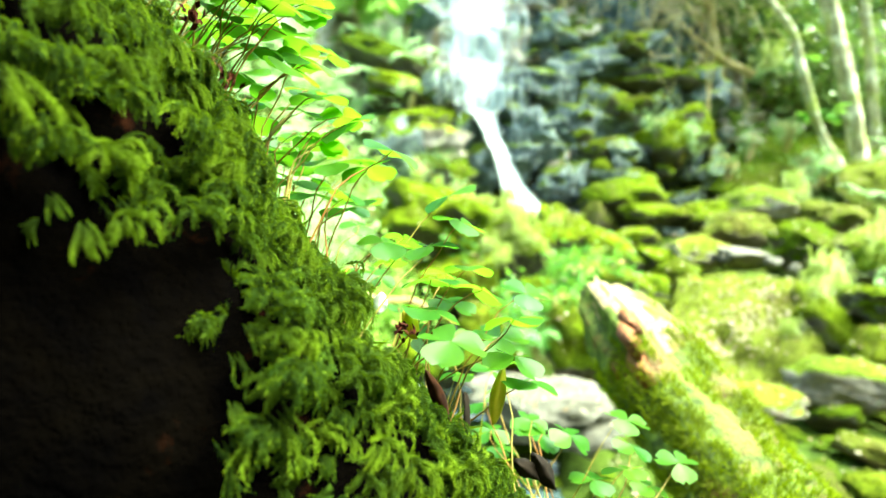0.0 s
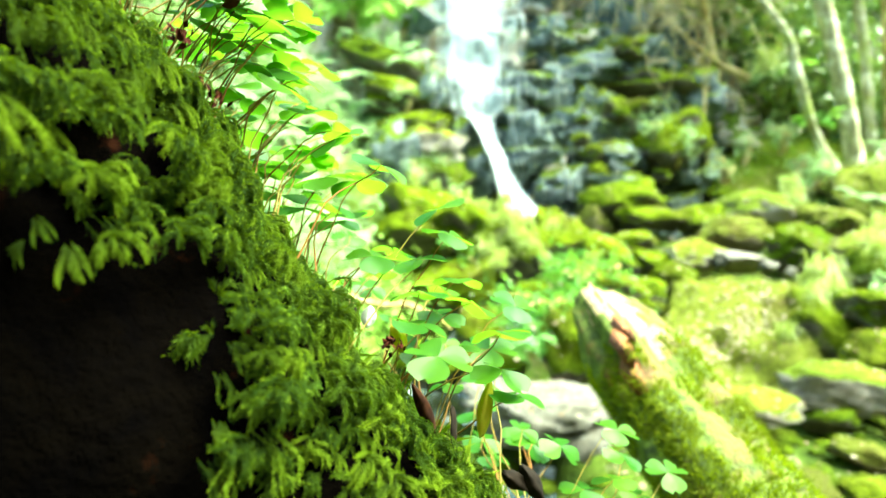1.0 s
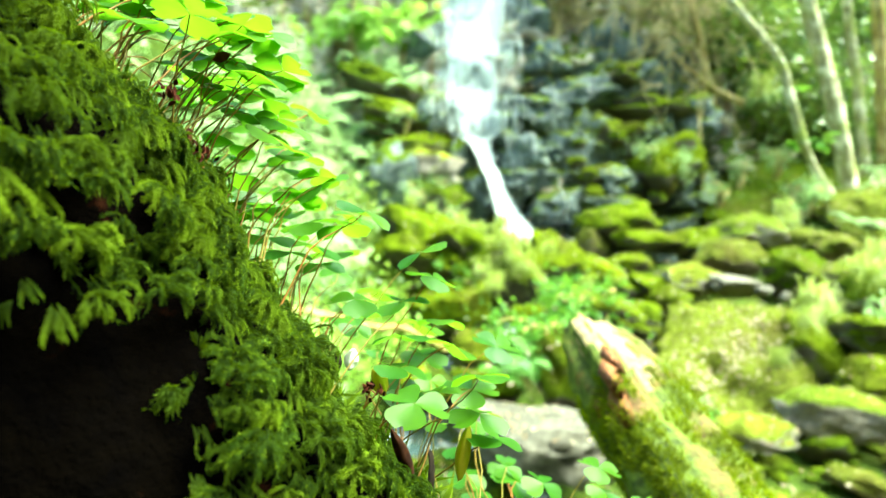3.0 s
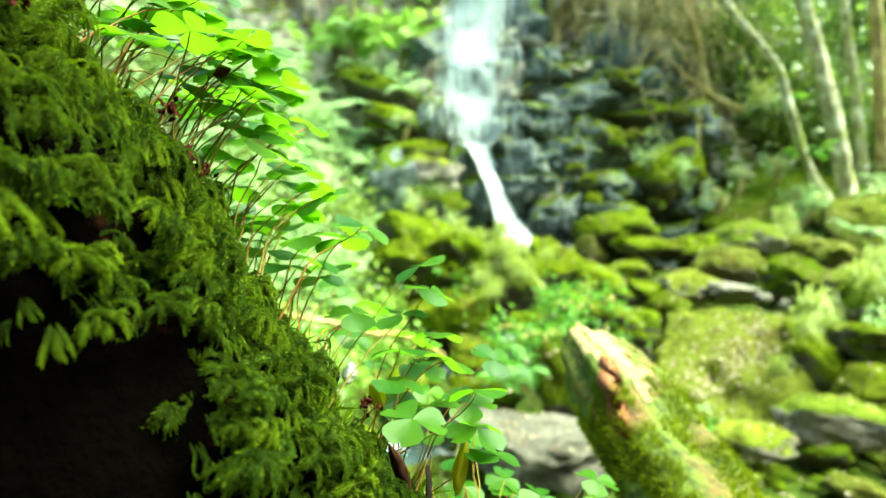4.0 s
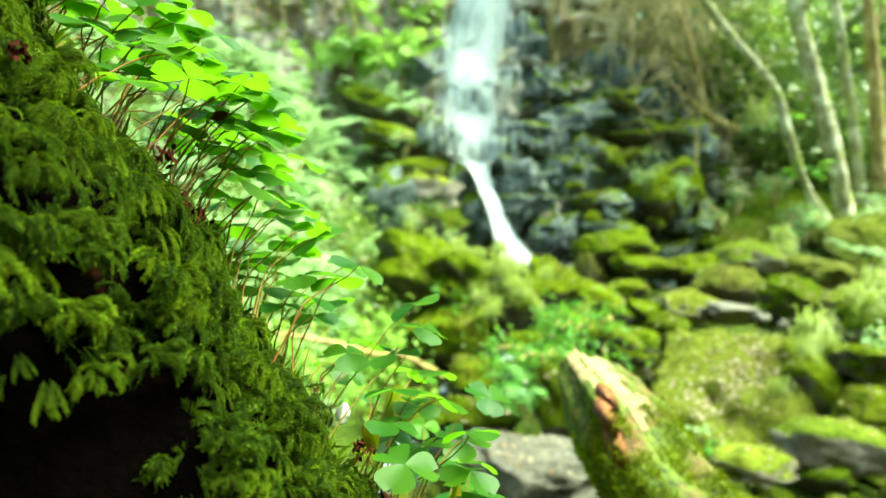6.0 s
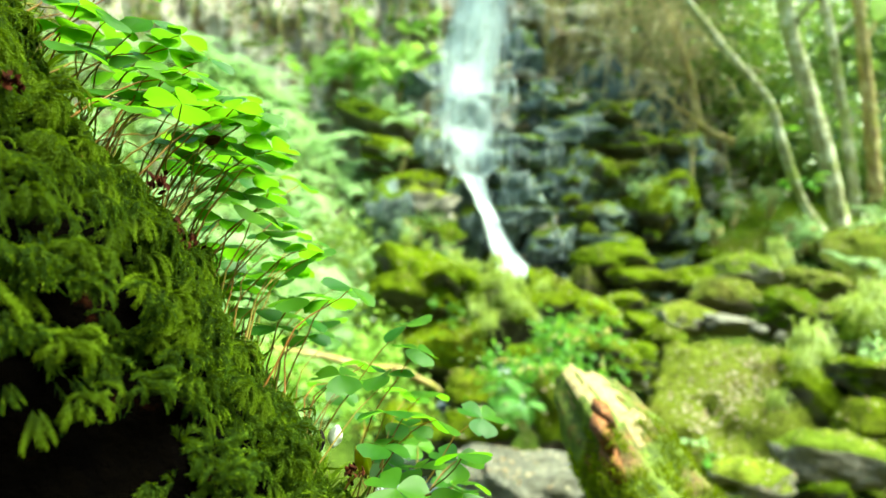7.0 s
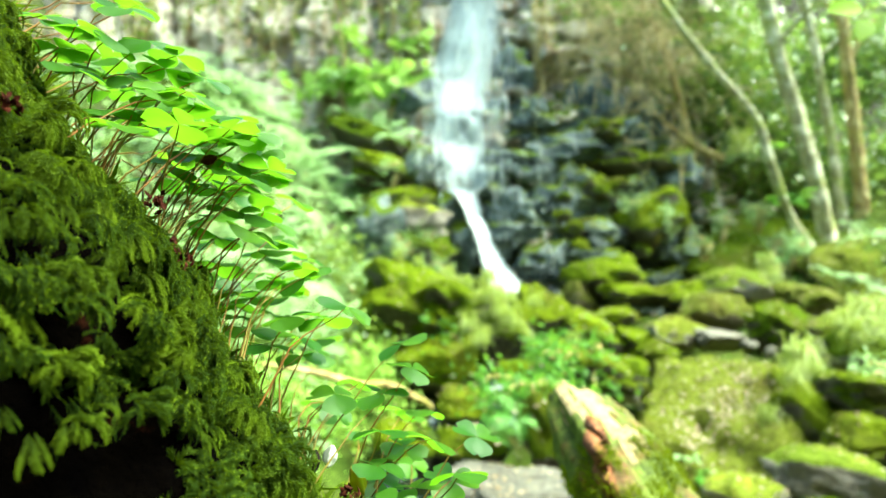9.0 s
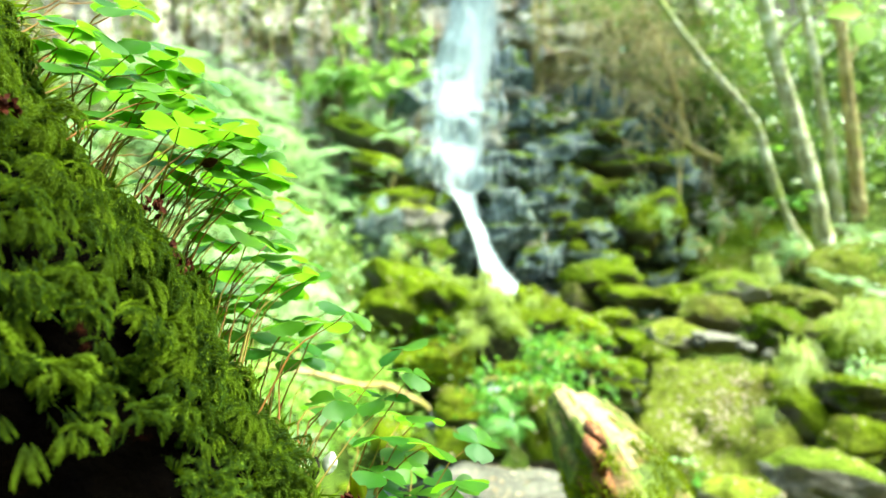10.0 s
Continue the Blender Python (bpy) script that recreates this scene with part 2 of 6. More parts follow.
def water_material(name, streak):
    n = Nodes(name)
    if streak:
        s = n.noise(1.0, 6, stretch=(75, 10, 2.2), rough=0.7)
        body = n.ramp(s, (0.36, (0.26, 0.335, 0.325)), (0.66, (0.44, 0.51, 0.49)))
        n.set(body, 0.35, 0.25)
        n.translucent((0.6, 0.67, 0.65), 0.45)
        veil = n.t.nodes.new("ShaderNodeBsdfTransparent")
        m = n.t.nodes.new("ShaderNodeMixShader")
        core = n.t.nodes.new("ShaderNodeAttribute")
        core.attribute_name = "core"
        thick = n.math("ADD", s, n.math("SUBTRACT", n.math("MULTIPLY", core.outputs["Fac"], 0.44), 0.28))
        n.link(n.ramp(thick, (0.36, 0.0), (0.58, 0.95)), m.inputs[0])
        n.link(veil.outputs[0], m.inputs[1])
        n.link(n.out.inputs[0].links[0].from_socket, m.inputs[2])
        n.link(m.outputs[0], n.out.inputs[0])
    else:
        foam = n.ramp(n.noise(7.0, 7), (0.5, 0.0), (0.64, 1.0))
        n.set(n.mix(foam, (0.03, 0.05, 0.05), (0.75, 0.8, 0.8)), n.mix(foam, (0.06,) * 3, (0.5,) * 3), 0.6)
        n.bump(n.noise(24.0, 5), 0.5, 0.03)
    return n.mat


M_FALL = water_material("falling_water", True)
M_STREAM = water_material("stream_water", False)
n_ = Nodes("white_water")
n_.set(n_.ramp(n_.noise(1.0, 6, stretch=(70, 12, 3.0)), (0.34, (0.22, 0.30, 0.30)), (0.56, (0.60, 0.66, 0.65))), 0.35, 0.4)
n_.bump(n_.noise(1.0, 5, stretch=(60, 20, 4.0)), 0.7, 0.03)
core_ = n_.t.nodes.new("ShaderNodeAttribute")
core_.attribute_name = "core"
wisp = n_.math("ADD", core_.outputs["Fac"], n_.math("MULTIPLY", n_.math("SUBTRACT", n_.noise(1.0, 5, stretch=(50, 20, 9)), 0.5), 1.6))
clear_ = n_.t.nodes.new("ShaderNodeBsdfTransparent")
over_ = n_.t.nodes.new("ShaderNodeMixShader")
n_.link(n_.ramp(wisp, (0.15, 0.0), (0.75, 1.0)), over_.inputs[0])
n_.link(clear_.outputs[0], over_.inputs[1])
n_.link(n_.bsdf.outputs[0], over_.inputs[2])
n_.link(over_.outputs[0], n_.out.inputs[0])
M_FOAM = n_.mat
n_ = Nodes("water_thread")
n_.set(n_.ramp(n_.noise(1.0, 4, stretch=(40, 10, 6)), (0.3, (0.40, 0.48, 0.47)), (0.6, (0.62, 0.68, 0.67))), 0.25, 0.5)
n_.translucent((0.7, 0.76, 0.75), 0.4)
M_THREAD = n_.mat

# ---- mesh tools ----
rng = np.random.default_rng(7)


def fast_mesh(name, V, F, mat, smooth=True):
    """A mesh from arrays of vertices and of faces that all have the same number of corners."""
    V, F = np.asarray(V, np.float32), np.asarray(F, np.int32)
    me = bpy.data.meshes.new(name)
    k = F.shape[1]
    me.vertices.add(len(V))
    me.vertices.foreach_set("co", V.ravel())
    me.loops.add(F.size)
    me.loops.foreach_set("vertex_index", F.ravel())
    me.polygons.add(len(F))
    me.polygons.foreach_set("loop_start", np.arange(0, F.size, k, dtype=np.int32))
    if smooth:
        me.polygons.foreach_set("use_smooth", np.ones(len(F), bool))
    me.update(calc_edges=True)
    me.validate()
    me.materials.append(mat)
    return me


def part(name, mesh, parent, label="", at=None):
    ob = new(name, mesh)
    ob.parent = parent
    if at is not None:
        ob.matrix_basis = at
    if label:
        ob["label"] = label
    return ob


def thing(name, at, label, category, group="", kind=""):
    ob = new(name)
    ob.empty_display_size = 0.05
    ob.matrix_basis = at
    return tagged(ob, label, category, group, kind)


def turns(n, tilt=1.0, rg=rng):
    """n random rotations: any heading, leaning from upright by up to tilt."""
    a = rg.uniform(0, 2 * math.pi, n)
    b = rg.uniform(0, tilt, n) * rg.choice([-1, 1], n)
    c = rg.uniform(0, tilt, n) * rg.choice([-1, 1], n)
    ca, sa, cb, sb, cc, sc = np.cos(a), np.sin(a), np.cos(b), np.sin(b), np.cos(c), np.sin(c)
    R = np.zeros((n, 3, 3))
    Z = np.stack([np.stack([ca, -sa, 0 * a], 1), np.stack([sa, ca, 0 * a], 1), np.stack([0 * a, 0 * a, 0 * a + 1], 1)], 1)
    X = np.stack([np.stack([0 * a + 1, 0 * a, 0 * a], 1), np.stack([0 * a, cb, -sb], 1), np.stack([0 * a, sb, cb], 1)], 1)
    Y = np.stack([np.stack([cc, 0 * a, sc], 1), np.stack([0 * a, 0 * a + 1, 0 * a], 1), np.stack([-sc, 0 * a, cc], 1)], 1)
    R[:] = Z @ X @ Y
    return R


def frames_along(normals, rg=rng):
    """Rotations whose z axis is the given normal, with any heading."""
    Nn = normals / np.linalg.norm(normals, axis=1, keepdims=True)
    t = rg.normal(size=Nn.shape)
    X = np.cross(t, Nn)
    X /= np.linalg.norm(X, axis=1, keepdims=True)
    return np.stack([X, np.cross(Nn, X), Nn], 2)


def scatter(bv, bf, R, P, S):
    """The arrays of many copies of one small shape."""
    bv, bf = np.asarray(bv, float), np.asarray(bf, int)
    V = np.einsum("nij,kj->nki", R, bv) * np.asarray(S).reshape(-1, 1, 1) + P[:, None, :]
    F = bf[None] + (np.arange(len(P)) * len(bv))[:, None, None]
    return V.reshape(-1, 3), F.reshape(-1, bf.shape[1])


def joined(*sets):
    Vs, Fs, k = [], [], 0
    for V, F in sets:
        Vs.append(V), Fs.append(np.asarray(F) + k)
        k += len(V)
    return np.concatenate(Vs), np.concatenate(Fs)


def tube(points, radii, sides=8, wob=0.0, seed=0.0):
    """Quads round a bent line, with closed ends left open."""
    P = [Vector(p) for p in points]
    V, F = [], []
    side = Vector((1, 0, 0))
    for i, p in enumerate(P):
        d = (P[min(i + 1, len(P) - 1)] - P[max(i - 1, 0)]).normalized()
        side = (side - d * side.dot(d))
        if side.length < 1e-4:
            side = d.orthogonal()
        side.normalize()
        up = d.cross(side)
        for j in range(sides):
            a = 2 * math.pi * j / sides
            q = side * math.cos(a) + up * math.sin(a)
            r = radii[i] * (1 + wob * noise.noise(Vector((q.x * 1.5 + seed, q.y * 1.5, i * 0.35))))
            V.append(p + q * r)
            if i:
                a0, a1 = (i - 1) * sides + j, (i - 1) * sides + (j + 1) % sides
                F.append((a0, a1, a1 + sides, a0 + sides))
    return np.array(V), np.array(F)


def bend(a, b, sag, n, wob=0.0, seed=0.0):
    """Points from a to b that bow by sag and wander by wob."""
    a, b, out = Vector(a), Vector(b), []
    for i in range(n):
        t = i / (n - 1)
        p = a.lerp(b, t) + Vector(sag) * (4 * t * (1 - t))
        w = Vector((noise.noise(Vector((seed, t * 3, 0))), noise.noise(Vector((seed, t * 3, 9))), noise.noise(Vector((seed, t * 3, 19)))))
        out.append(p + w * wob * min(1, 4 * t))
    return out


LEAF_V = [(0, 0, 0), (0.28, 0.45, 0.07), (0, 0.5, -0.02), (-0.28, 0.45, 0.07), (0, 1.0, 0.0)]
LEAF_F = [(0, 1, 2), (0, 2, 3), (1, 4, 2), (2, 4, 3)]
BROAD_V = [(0, 0, 0), (0.20, 0.18, 0.05), (0.33, 0.42, 0.08), (0.27, 0.70, 0.06), (0, 1.0, -0.06), (-0.27, 0.70, 0.06), (-0.33, 0.42, 0.08), (-0.20, 0.18, 0.05), (0, 0.45, 0.0)]
BROAD_F = [(8, k, (k + 1) % 8) for k in range(8)]
BLADE_V = [(-0.07, 0, 0), (0.07, 0, 0), (0.05, 0.12, 0.5), (-0.05, 0.12, 0.5), (0, 0.42, 0.92)]
BLADE_F = [(0, 1, 2), (0, 2, 3), (3, 2, 4)]


def clump(centres, spread, count, size, rg, tilt=1.3):
    """Leaf positions in soft clusters."""
    C = np.asarray(centres, float)
    P = C[rg.integers(0, len(C), count)] + rg.normal(size=(count, 3)) * spread
    return scatter(LEAF_V, LEAF_F, turns(count, tilt, rg), P, size * rg.uniform(0.55, 1.2, count))


ICO = {}


def ico(level):
    if level not in ICO:
        bm = bmesh.new()
        bmesh.ops.create_icosphere(bm, subdivisions=level, radius=1)
        bm.verts.ensure_lookup_table()
        ICO[level] = (np.array([v.co[:] for v in bm.verts]), np.array([[v.index for v in f.verts] for f in bm.faces]))
        bm.free()
    return ICO[level]


def rock_arrays(size, seed, level, boxy=3.0, rough=0.16):
    D, F = ico(level)
    q = D / (np.abs(D) ** boxy).sum(1, keepdims=True) ** (1 / boxy)
    V = q.copy()
    o = Vector((seed * 7.3, seed * 3.1, seed * 1.7))
    for i, d in enumerate(D):
        v = Vector(d)
        k = noise.fractal(v * 1.3 + o, 0.9, 2.0, 5) * rough * 1.5
        cut = noise.noise(v * 0.9 + o * 2)
        k += -0.10 * max(0.0, cut) + 0.05 * noise.noise(v * 5 + o)
        V[i] = q[i] * (1 + k)
    cuts = np.random.default_rng(int(seed * 1000))
    for _ in range(9):
        nrm = cuts.normal(size=3)
        nrm /= np.linalg.norm(nrm)
        over = V @ nrm - cuts.uniform(0.62, 0.95)
        V -= np.outer(np.clip(over, 0, None) * 0.82, nrm)
    for i in range(len(V)):
        v = Vector(V[i])
        V[i] *= 1 + 0.53 * rough * noise.fractal(v * 3.6 + o, 0.7, 2.0, 5) + 0.030 * noise.noise(v * 8.5 + o)
    return V * np.asarray(size) / 2 * 1.08, F


def face_data(V, F):
    a, b, c = V[F[:, 0]], V[F[:, 1]], V[F[:, 2]]
    cr = np.cross(b - a, c - a)
    area = np.linalg.norm(cr, axis=1)
    return (a + b + c) / 3, cr / np.maximum(area, 1e-9)[:, None], area / 2


def on_faces(V, F, weight, count, rg):
    """Random places and normals on the faces, by weight."""
    C, N, A = face_data(V, F)
    w = A * weight(C, N)
    if w.sum() <= 0:
        return np.zeros((0, 3)), np.zeros((0, 3))
    i = rg.choice(len(F), count, p=w / w.sum())
    u = rg.dirichlet((1, 1, 1), count)
    P = (V[F[i]] * u[:, :, None]).sum(1)
    return P, N[i]


def moss_fuzz(V, F, count, length, rg, low=0.15):
    P, N = on_faces(V, F, lambda C, N: np.clip(N[:, 2] - low, 0, 1), count, rg)
    if not len(P):
        return None
    up = N + rg.normal(size=N.shape) * 0.45
    return scatter(BLADE_V, BLADE_F, frames_along(up, rg), P - N * 0.003, length * rg.uniform(0.5, 1.4, len(P)))


def boulder(loc, size, seed, mat, label, name="boulder", turn=(0, 0, 0), fuzz=1.0, level=4, boxy=3.0, group="", rough=0.16):
    """One stone with its fur of moss."""
    rg = np.random.default_rng(int(seed * 100))
    V, F = rock_arrays(size, seed, level, boxy, rough)
    m = pose(*loc, *turn)
    W = V @ np.array(m.to_3x3()).T
    ob = new(name, fast_mesh(name, W, F, mat))
    ob.location = loc
    tagged(ob, label, "rock", group)
    fuzz *= {"pale_stone": 0.10, "bare_pale_stone": 0.02, "mossy_stone": 0.6, "brown_stone": 0.35, "wet_stone": 0.15}.get(mat.name, 1.0)
    if fuzz > 0:
        big = size[0] * size[1]
        fz = moss_fuzz(W, F, int(min(16000, (700 + 22000 * big) * fuzz)), 0.013 + 0.004 * min(1, big), rg)
        if fz:
            part("moss", fast_mesh("moss", *fz, M_MOSS, False), ob, "yellow-green moss cushion")["kind"] = "stuff"
    return ob


# ---- ground ----


def step(a, b, x):
    t = min(1.0, max(0.0, (x - a) / (b - a)))
    return t * t * (3 - 2 * t)


def ground_z(x, y):
    z = 0.12 + 0.135 * (min(max(y, 0.3), 5.6) - 1.6)
    out = max(0.0, -0.35 - x)
    left = 1.1 * math.tanh(out / 1.1) + max(0.0, out - 3.4) * 0.8
    z += left * (0.35 + 0.75 * step(2.2, 4.4, y) + 1.0 * step(3.9, 5.6, y))
    right = max(0.0, x - 2.45)
    z += right * (0.25 + 0.35 * step(3.0, 5.5, y))
    # unseen steep banks, added behind and to the left to keep skylight off the trunk
    z += min(7.0, max(0.0, -0.7 - y) * 6.0)
    z += min(5.0, max(0.0, -1.0 - x) * 2.5) * (1 - step(-0.3, 0.7, y))
    hill = step(7.3, 8.6, y)
    z = z * (1 - hill) + hill * max(z, 7.2 + 0.12 * abs(x))
    z = min(z, 9.0 + 0.02 * (abs(x) + abs(y)))
    v = Vector((x, y, 0))
    return z + 0.09 * noise.fractal(v * 1.4, 0.9, 2.0, 4) + 0.03 * noise.noise(v * 7)


def grid(xs, ys, fn):
    V = np.array([fn(x, y) for y in ys for x in xs])
    w, h = len(xs), len(ys)
    i = np.arange((h - 1) * (w - 1))
    a = (i // (w - 1)) * w + i % (w - 1)
    return V, np.stack([a, a + 1, a + 1 + w, a + w], 1)


xs = np.concatenate([np.linspace(-60, -5, 12, endpoint=False), np.linspace(-5, 6, 150), np.linspace(6, 60, 13)[1:]])
ys = np.concatenate([np.linspace(-40, -2, 10, endpoint=False), np.linspace(-2, 9, 150), np.linspace(9, 80, 12)[1:]])
GV, GF = grid(xs, ys, lambda x, y: (x, y, ground_z(x, y)))
ground = new("ground", fast_mesh("ground", GV, GF, M_EARTH))
tagged(ground, "dark forest earth with moss, a stony stream bed and added unseen banks that block the sky", "ground", kind="structure")

# ---- the cliff with the cascade ----


def face_y(z):
    return float(np.interp(z, (0.3, 0.8, 1.3, 1.77, 2.3, 2.95, 4.0, 6.5, 8.0), (5.35, 5.48, 5.6, 5.8, 6.0, 6.3, 6.7, 7.1, 7.3)))


def cliff_point(x, z):
    lw, rw = step(0.1, -0.7, x) if x < 0.1 else 0.0, step(1.3, 2.2, x)
    yl = 6.62 + 0.20 * (z - 2.4)
    yr = 5.5 + (z - 0.85) * 0.6 if z < 2.1 else 6.35 + 0.08 * (z - 2.1)
    yr += step(2.6, 4.5, x) * 0.9 + max(0.0, x - 3) * 0.15 * z * 0.5
    y = face_y(z) * (1 - lw) * (1 - rw) + yl * lw * (1 - rw) + yr * rw
    v = Vector((x, 0.0, z))
    d = noise.fractal(v * 1.1, 0.8, 2.0, 4)
    cell = noise.cell(Vector((x * 1.5 + 0.9 * d, 3.3, z * 2.6 + 0.7 * d)))
    cell2 = noise.cell(Vector((x * 3.7 + 1.1 * d, 1.3, z * 6.0 + d)))
    if lw > 0.5:
        cell = 0.6 * noise.cell(Vector((x * 2.7 + 0.5 * d, 3.3, z * 1.0 + 0.5 * d)))
        cell2 = noise.cell(Vector((x * 6.0 + 0.8 * d, 1.3, z * 2.2 + d))) + 0.5 * noise.noise(Vector((x * 16, 0, z * 3)))
    y -= 0.20 * cell + 0.08 * cell2 + 0.12 * d + 0.03 * noise.noise(v * 9)
    return (x, y, z)


CV, CF = grid(np.linspace(-6, 7, 330), np.linspace(-0.3, 7.4, 250), cliff_point)
cliff = new("cliff", fast_mesh("cliff", CV, CF, M_CLIFF))
tagged(cliff, "brown layered rock cliff with moss and damp ledges", "cliff", kind="structure")



def cascade_point(x, z):
    """The stepped wet rock beside the fall: ledges with near-upright risers."""
    v = Vector((x, 2.0, z))
    d = noise.fractal(v * 1.7, 0.8, 2.0, 4)
    course = z * 4.6 + 0.9 * d + 0.35 * noise.noise(Vector((x * 2.2, 0, 4)))
    rise = course - math.floor(course)
    ledge_in = 0.10 * (math.floor(course) + step(0.55, 1.0, rise))
    y = 4.93 + ledge_in * 0.95
    y -= 0.15 * noise.cell(Vector((x * 3.1 + 1.4 * d, 5.0, math.floor(course) * 1.7))) + 0.05 * noise.cell(Vector((x * 7.0 + d, 9.0, math.floor(course * 2) * 1.3)))
    y += 0.07 * noise.fractal(v * 5, 0.75, 2.0, 5)
    y += 0.5 * step(2.2, 2.9, x) + 0.3 * step(0.75, 0.45, x)
    return (x, y, z)


SV, SF = grid(np.linspace(0.40, 3.0, 190), np.linspace(0.55, 2.75, 170), cascade_point)
tagged(new("cascade_rock", fast_mesh("cascade_rock", SV, SF, M_CASCADE)), "dark wet stepped rock face beside the waterfall", "rock face", kind="structure")

# stones stacked against the cascade
SLAB = "dark wet rock ledge beside the cascade"
MOSSY = "yellow-green moss-covered boulder in the stream bed"


def ledge(loc, size, seed, mat, turn, label):
    boulder(loc, size, seed, mat, label, "ledge_rock", turn, 0.8, 4, 3.0, "", 0.27)


def stone(loc, size, seed, mat, turn, label):
    boulder(loc, size, seed, mat, label, "boulder", turn, 1.0, 5 if size[0] > 0.6 else 4 if size[0] > 0.22 else 3, 3.4, "boulders of the stream bed", 0.23)


ledge((-0.32, 5.73, 1.93), (0.95, 0.7, 0.34), 1.1, M_ROCK, (0, 8, 4), "mossy rock ledge beside the waterfall")
ledge((-0.04, 5.58, 1.96), (0.34, 0.5, 0.42), 1.2, M_ROCK_WET, (0, 4, 20), "dark wet rock block beside the waterfall")
ledge((-0.3, 5.48, 1.66), (0.75, 0.6, 0.22), 1.3, M_ROCK, (0, -10, 0), "mossy rock ledge beside the waterfall")
ledge((-0.12, 5.33, 1.42), (0.72, 0.7, 0.42), 1.4, M_ROCK_BARE, (0, -14, 8), "brown rock block with moss beside the waterfall")
ledge((-0.06, 5.18, 1.15), (0.6, 0.6, 0.46), 1.5, M_ROCK, (0, -4, 12), "mossy rock block beside the waterfall")
ledge((-0.4, 5.18, 1.26), (0.5, 0.6, 0.7), 1.6, M_ROCK_WET, (0, 6, 0), "dark wet rock beside the waterfall")
ledge((0.21, 5.53, 1.54), (0.3, 0.4, 0.5), 1.7, M_ROCK_WET, (0, 10, 0), "rounded wet rock under the falling water")
ledge((0.31, 5.43, 1.23), (0.26, 0.4, 0.5), 1.8, M_ROCK_WET, (0, 8, 0), "rounded wet rock under the falling water")
ledge((0.59, 5.73, 1.84), (0.5, 0.5, 0.36), 1.9, M_ROCK_WET, (0, 6, 10), SLAB)
ledge((0.93, 5.83, 2.02), (0.7, 0.6, 0.34), 2.0, M_ROCK_WET, (0, 4, -8), SLAB)
ledge((1.46, 5.98, 2.17), (0.9, 0.7, 0.36), 2.1, M_ROCK_WET, (0, -4, 4), SLAB)
ledge((2.08, 5.98, 2.01), (1.0, 0.7, 0.34), 2.2, M_ROCK, (0, 6, -6), "grey rock ledge strewn with grit")
ledge((0.74, 5.58, 1.56), (0.45, 0.5, 0.34), 2.3, M_ROCK_WET, (0, -6, 8), SLAB)
ledge((0.8, 5.48, 1.32), (0.55, 0.5, 0.28), 2.4, M_ROCK_WET, (0, 8, -6), SLAB)
ledge((1.18, 5.68, 1.63), (0.6, 0.5, 0.4), 2.5, M_ROCK_WET, (0, 14, 4), SLAB)
ledge((1.07, 5.38, 1.14), (0.65, 0.5, 0.36), 2.6, M_ROCK_WET, (0, -8, 10), SLAB)
ledge((1.62, 5.73, 1.75), (0.5, 0.5, 0.34), 2.7, M_ROCK, (0, 22, 0), "rock ledge with yellow moss patches")
ledge((1.5, 5.48, 1.35), (0.5, 0.5, 0.44), 2.8, M_ROCK, (0, 10, 0), "rock ledge with yellow moss patches")
ledge((1.56, 5.33, 1.1), (0.7, 0.5, 0.3), 2.9, M_ROCK_WET, (0, 4, 0), SLAB)
ledge((2.07, 5.48, 1.47), (0.55, 0.6, 0.55), 3.0, M_ROCK_GREEN, (0, 6, 14), "bright mossy rock with small plants")
ledge((1.04, 6.18, 2.52), (0.36, 0.5, 0.5), 3.1, M_ROCK_WET, (0, 0, 8), SLAB)
ledge((1.72, 6.33, 2.72), (0.7, 0.5, 0.75), 3.2, M_ROCK_WET, (0, 0, -6), "dark dripping rock shaded by shrubs")
ledge((-0.07, 6.33, 2.74), (0.5, 0.5, 0.55), 3.3, M_ROCK_WET, (0, 12, 0), "rounded wet rock beside the falling water")
ledge((0.9, 6.53, 3.12), (0.5, 0.5, 0.6), 3.4, M_ROCK_WET, (0, 4, 0), SLAB)
ledge((-0.57, 6.08, 2.32), (0.8, 0.7, 0.4), 3.5, M_ROCK, (0, 20, 0), "mossy rock slope beside the waterfall")
ledge((2.44, 5.88, 1.89), (0.4, 0.5, 0.5), 3.6, M_ROCK_WET, (0, 0, 10), "dark rock under the overhanging shrubs")

rg = np.random.default_rng(17)
for i in range(24):
    x, z = rg.uniform(0.75, 2.5), rg.uniform(0.95, 2.5)
    if i > 15:
        x, z = rg.uniform(-0.7, 0.05), rg.uniform(1.0, 2.5)
    w = rg.uniform(0.14, 0.36)
    y = cliff_point(x, z)[1] - 0.12 - 0.5 * max(0.0, 1.6 - z) * 0.5
    green = rg.uniform() < 0.36
    ledge((x, y, z), (w, w, w * rg.uniform(0.5, 0.9)), 30 + i * 0.37, M_ROCK_GREEN if green else M_ROCK_WET, (rg.uniform(-20, 20), rg.uniform(-20, 20), rg.uniform(0, 90)),
          "small mossy stone lodged in the cascade" if green else "small wet stone lodged in the cascade")

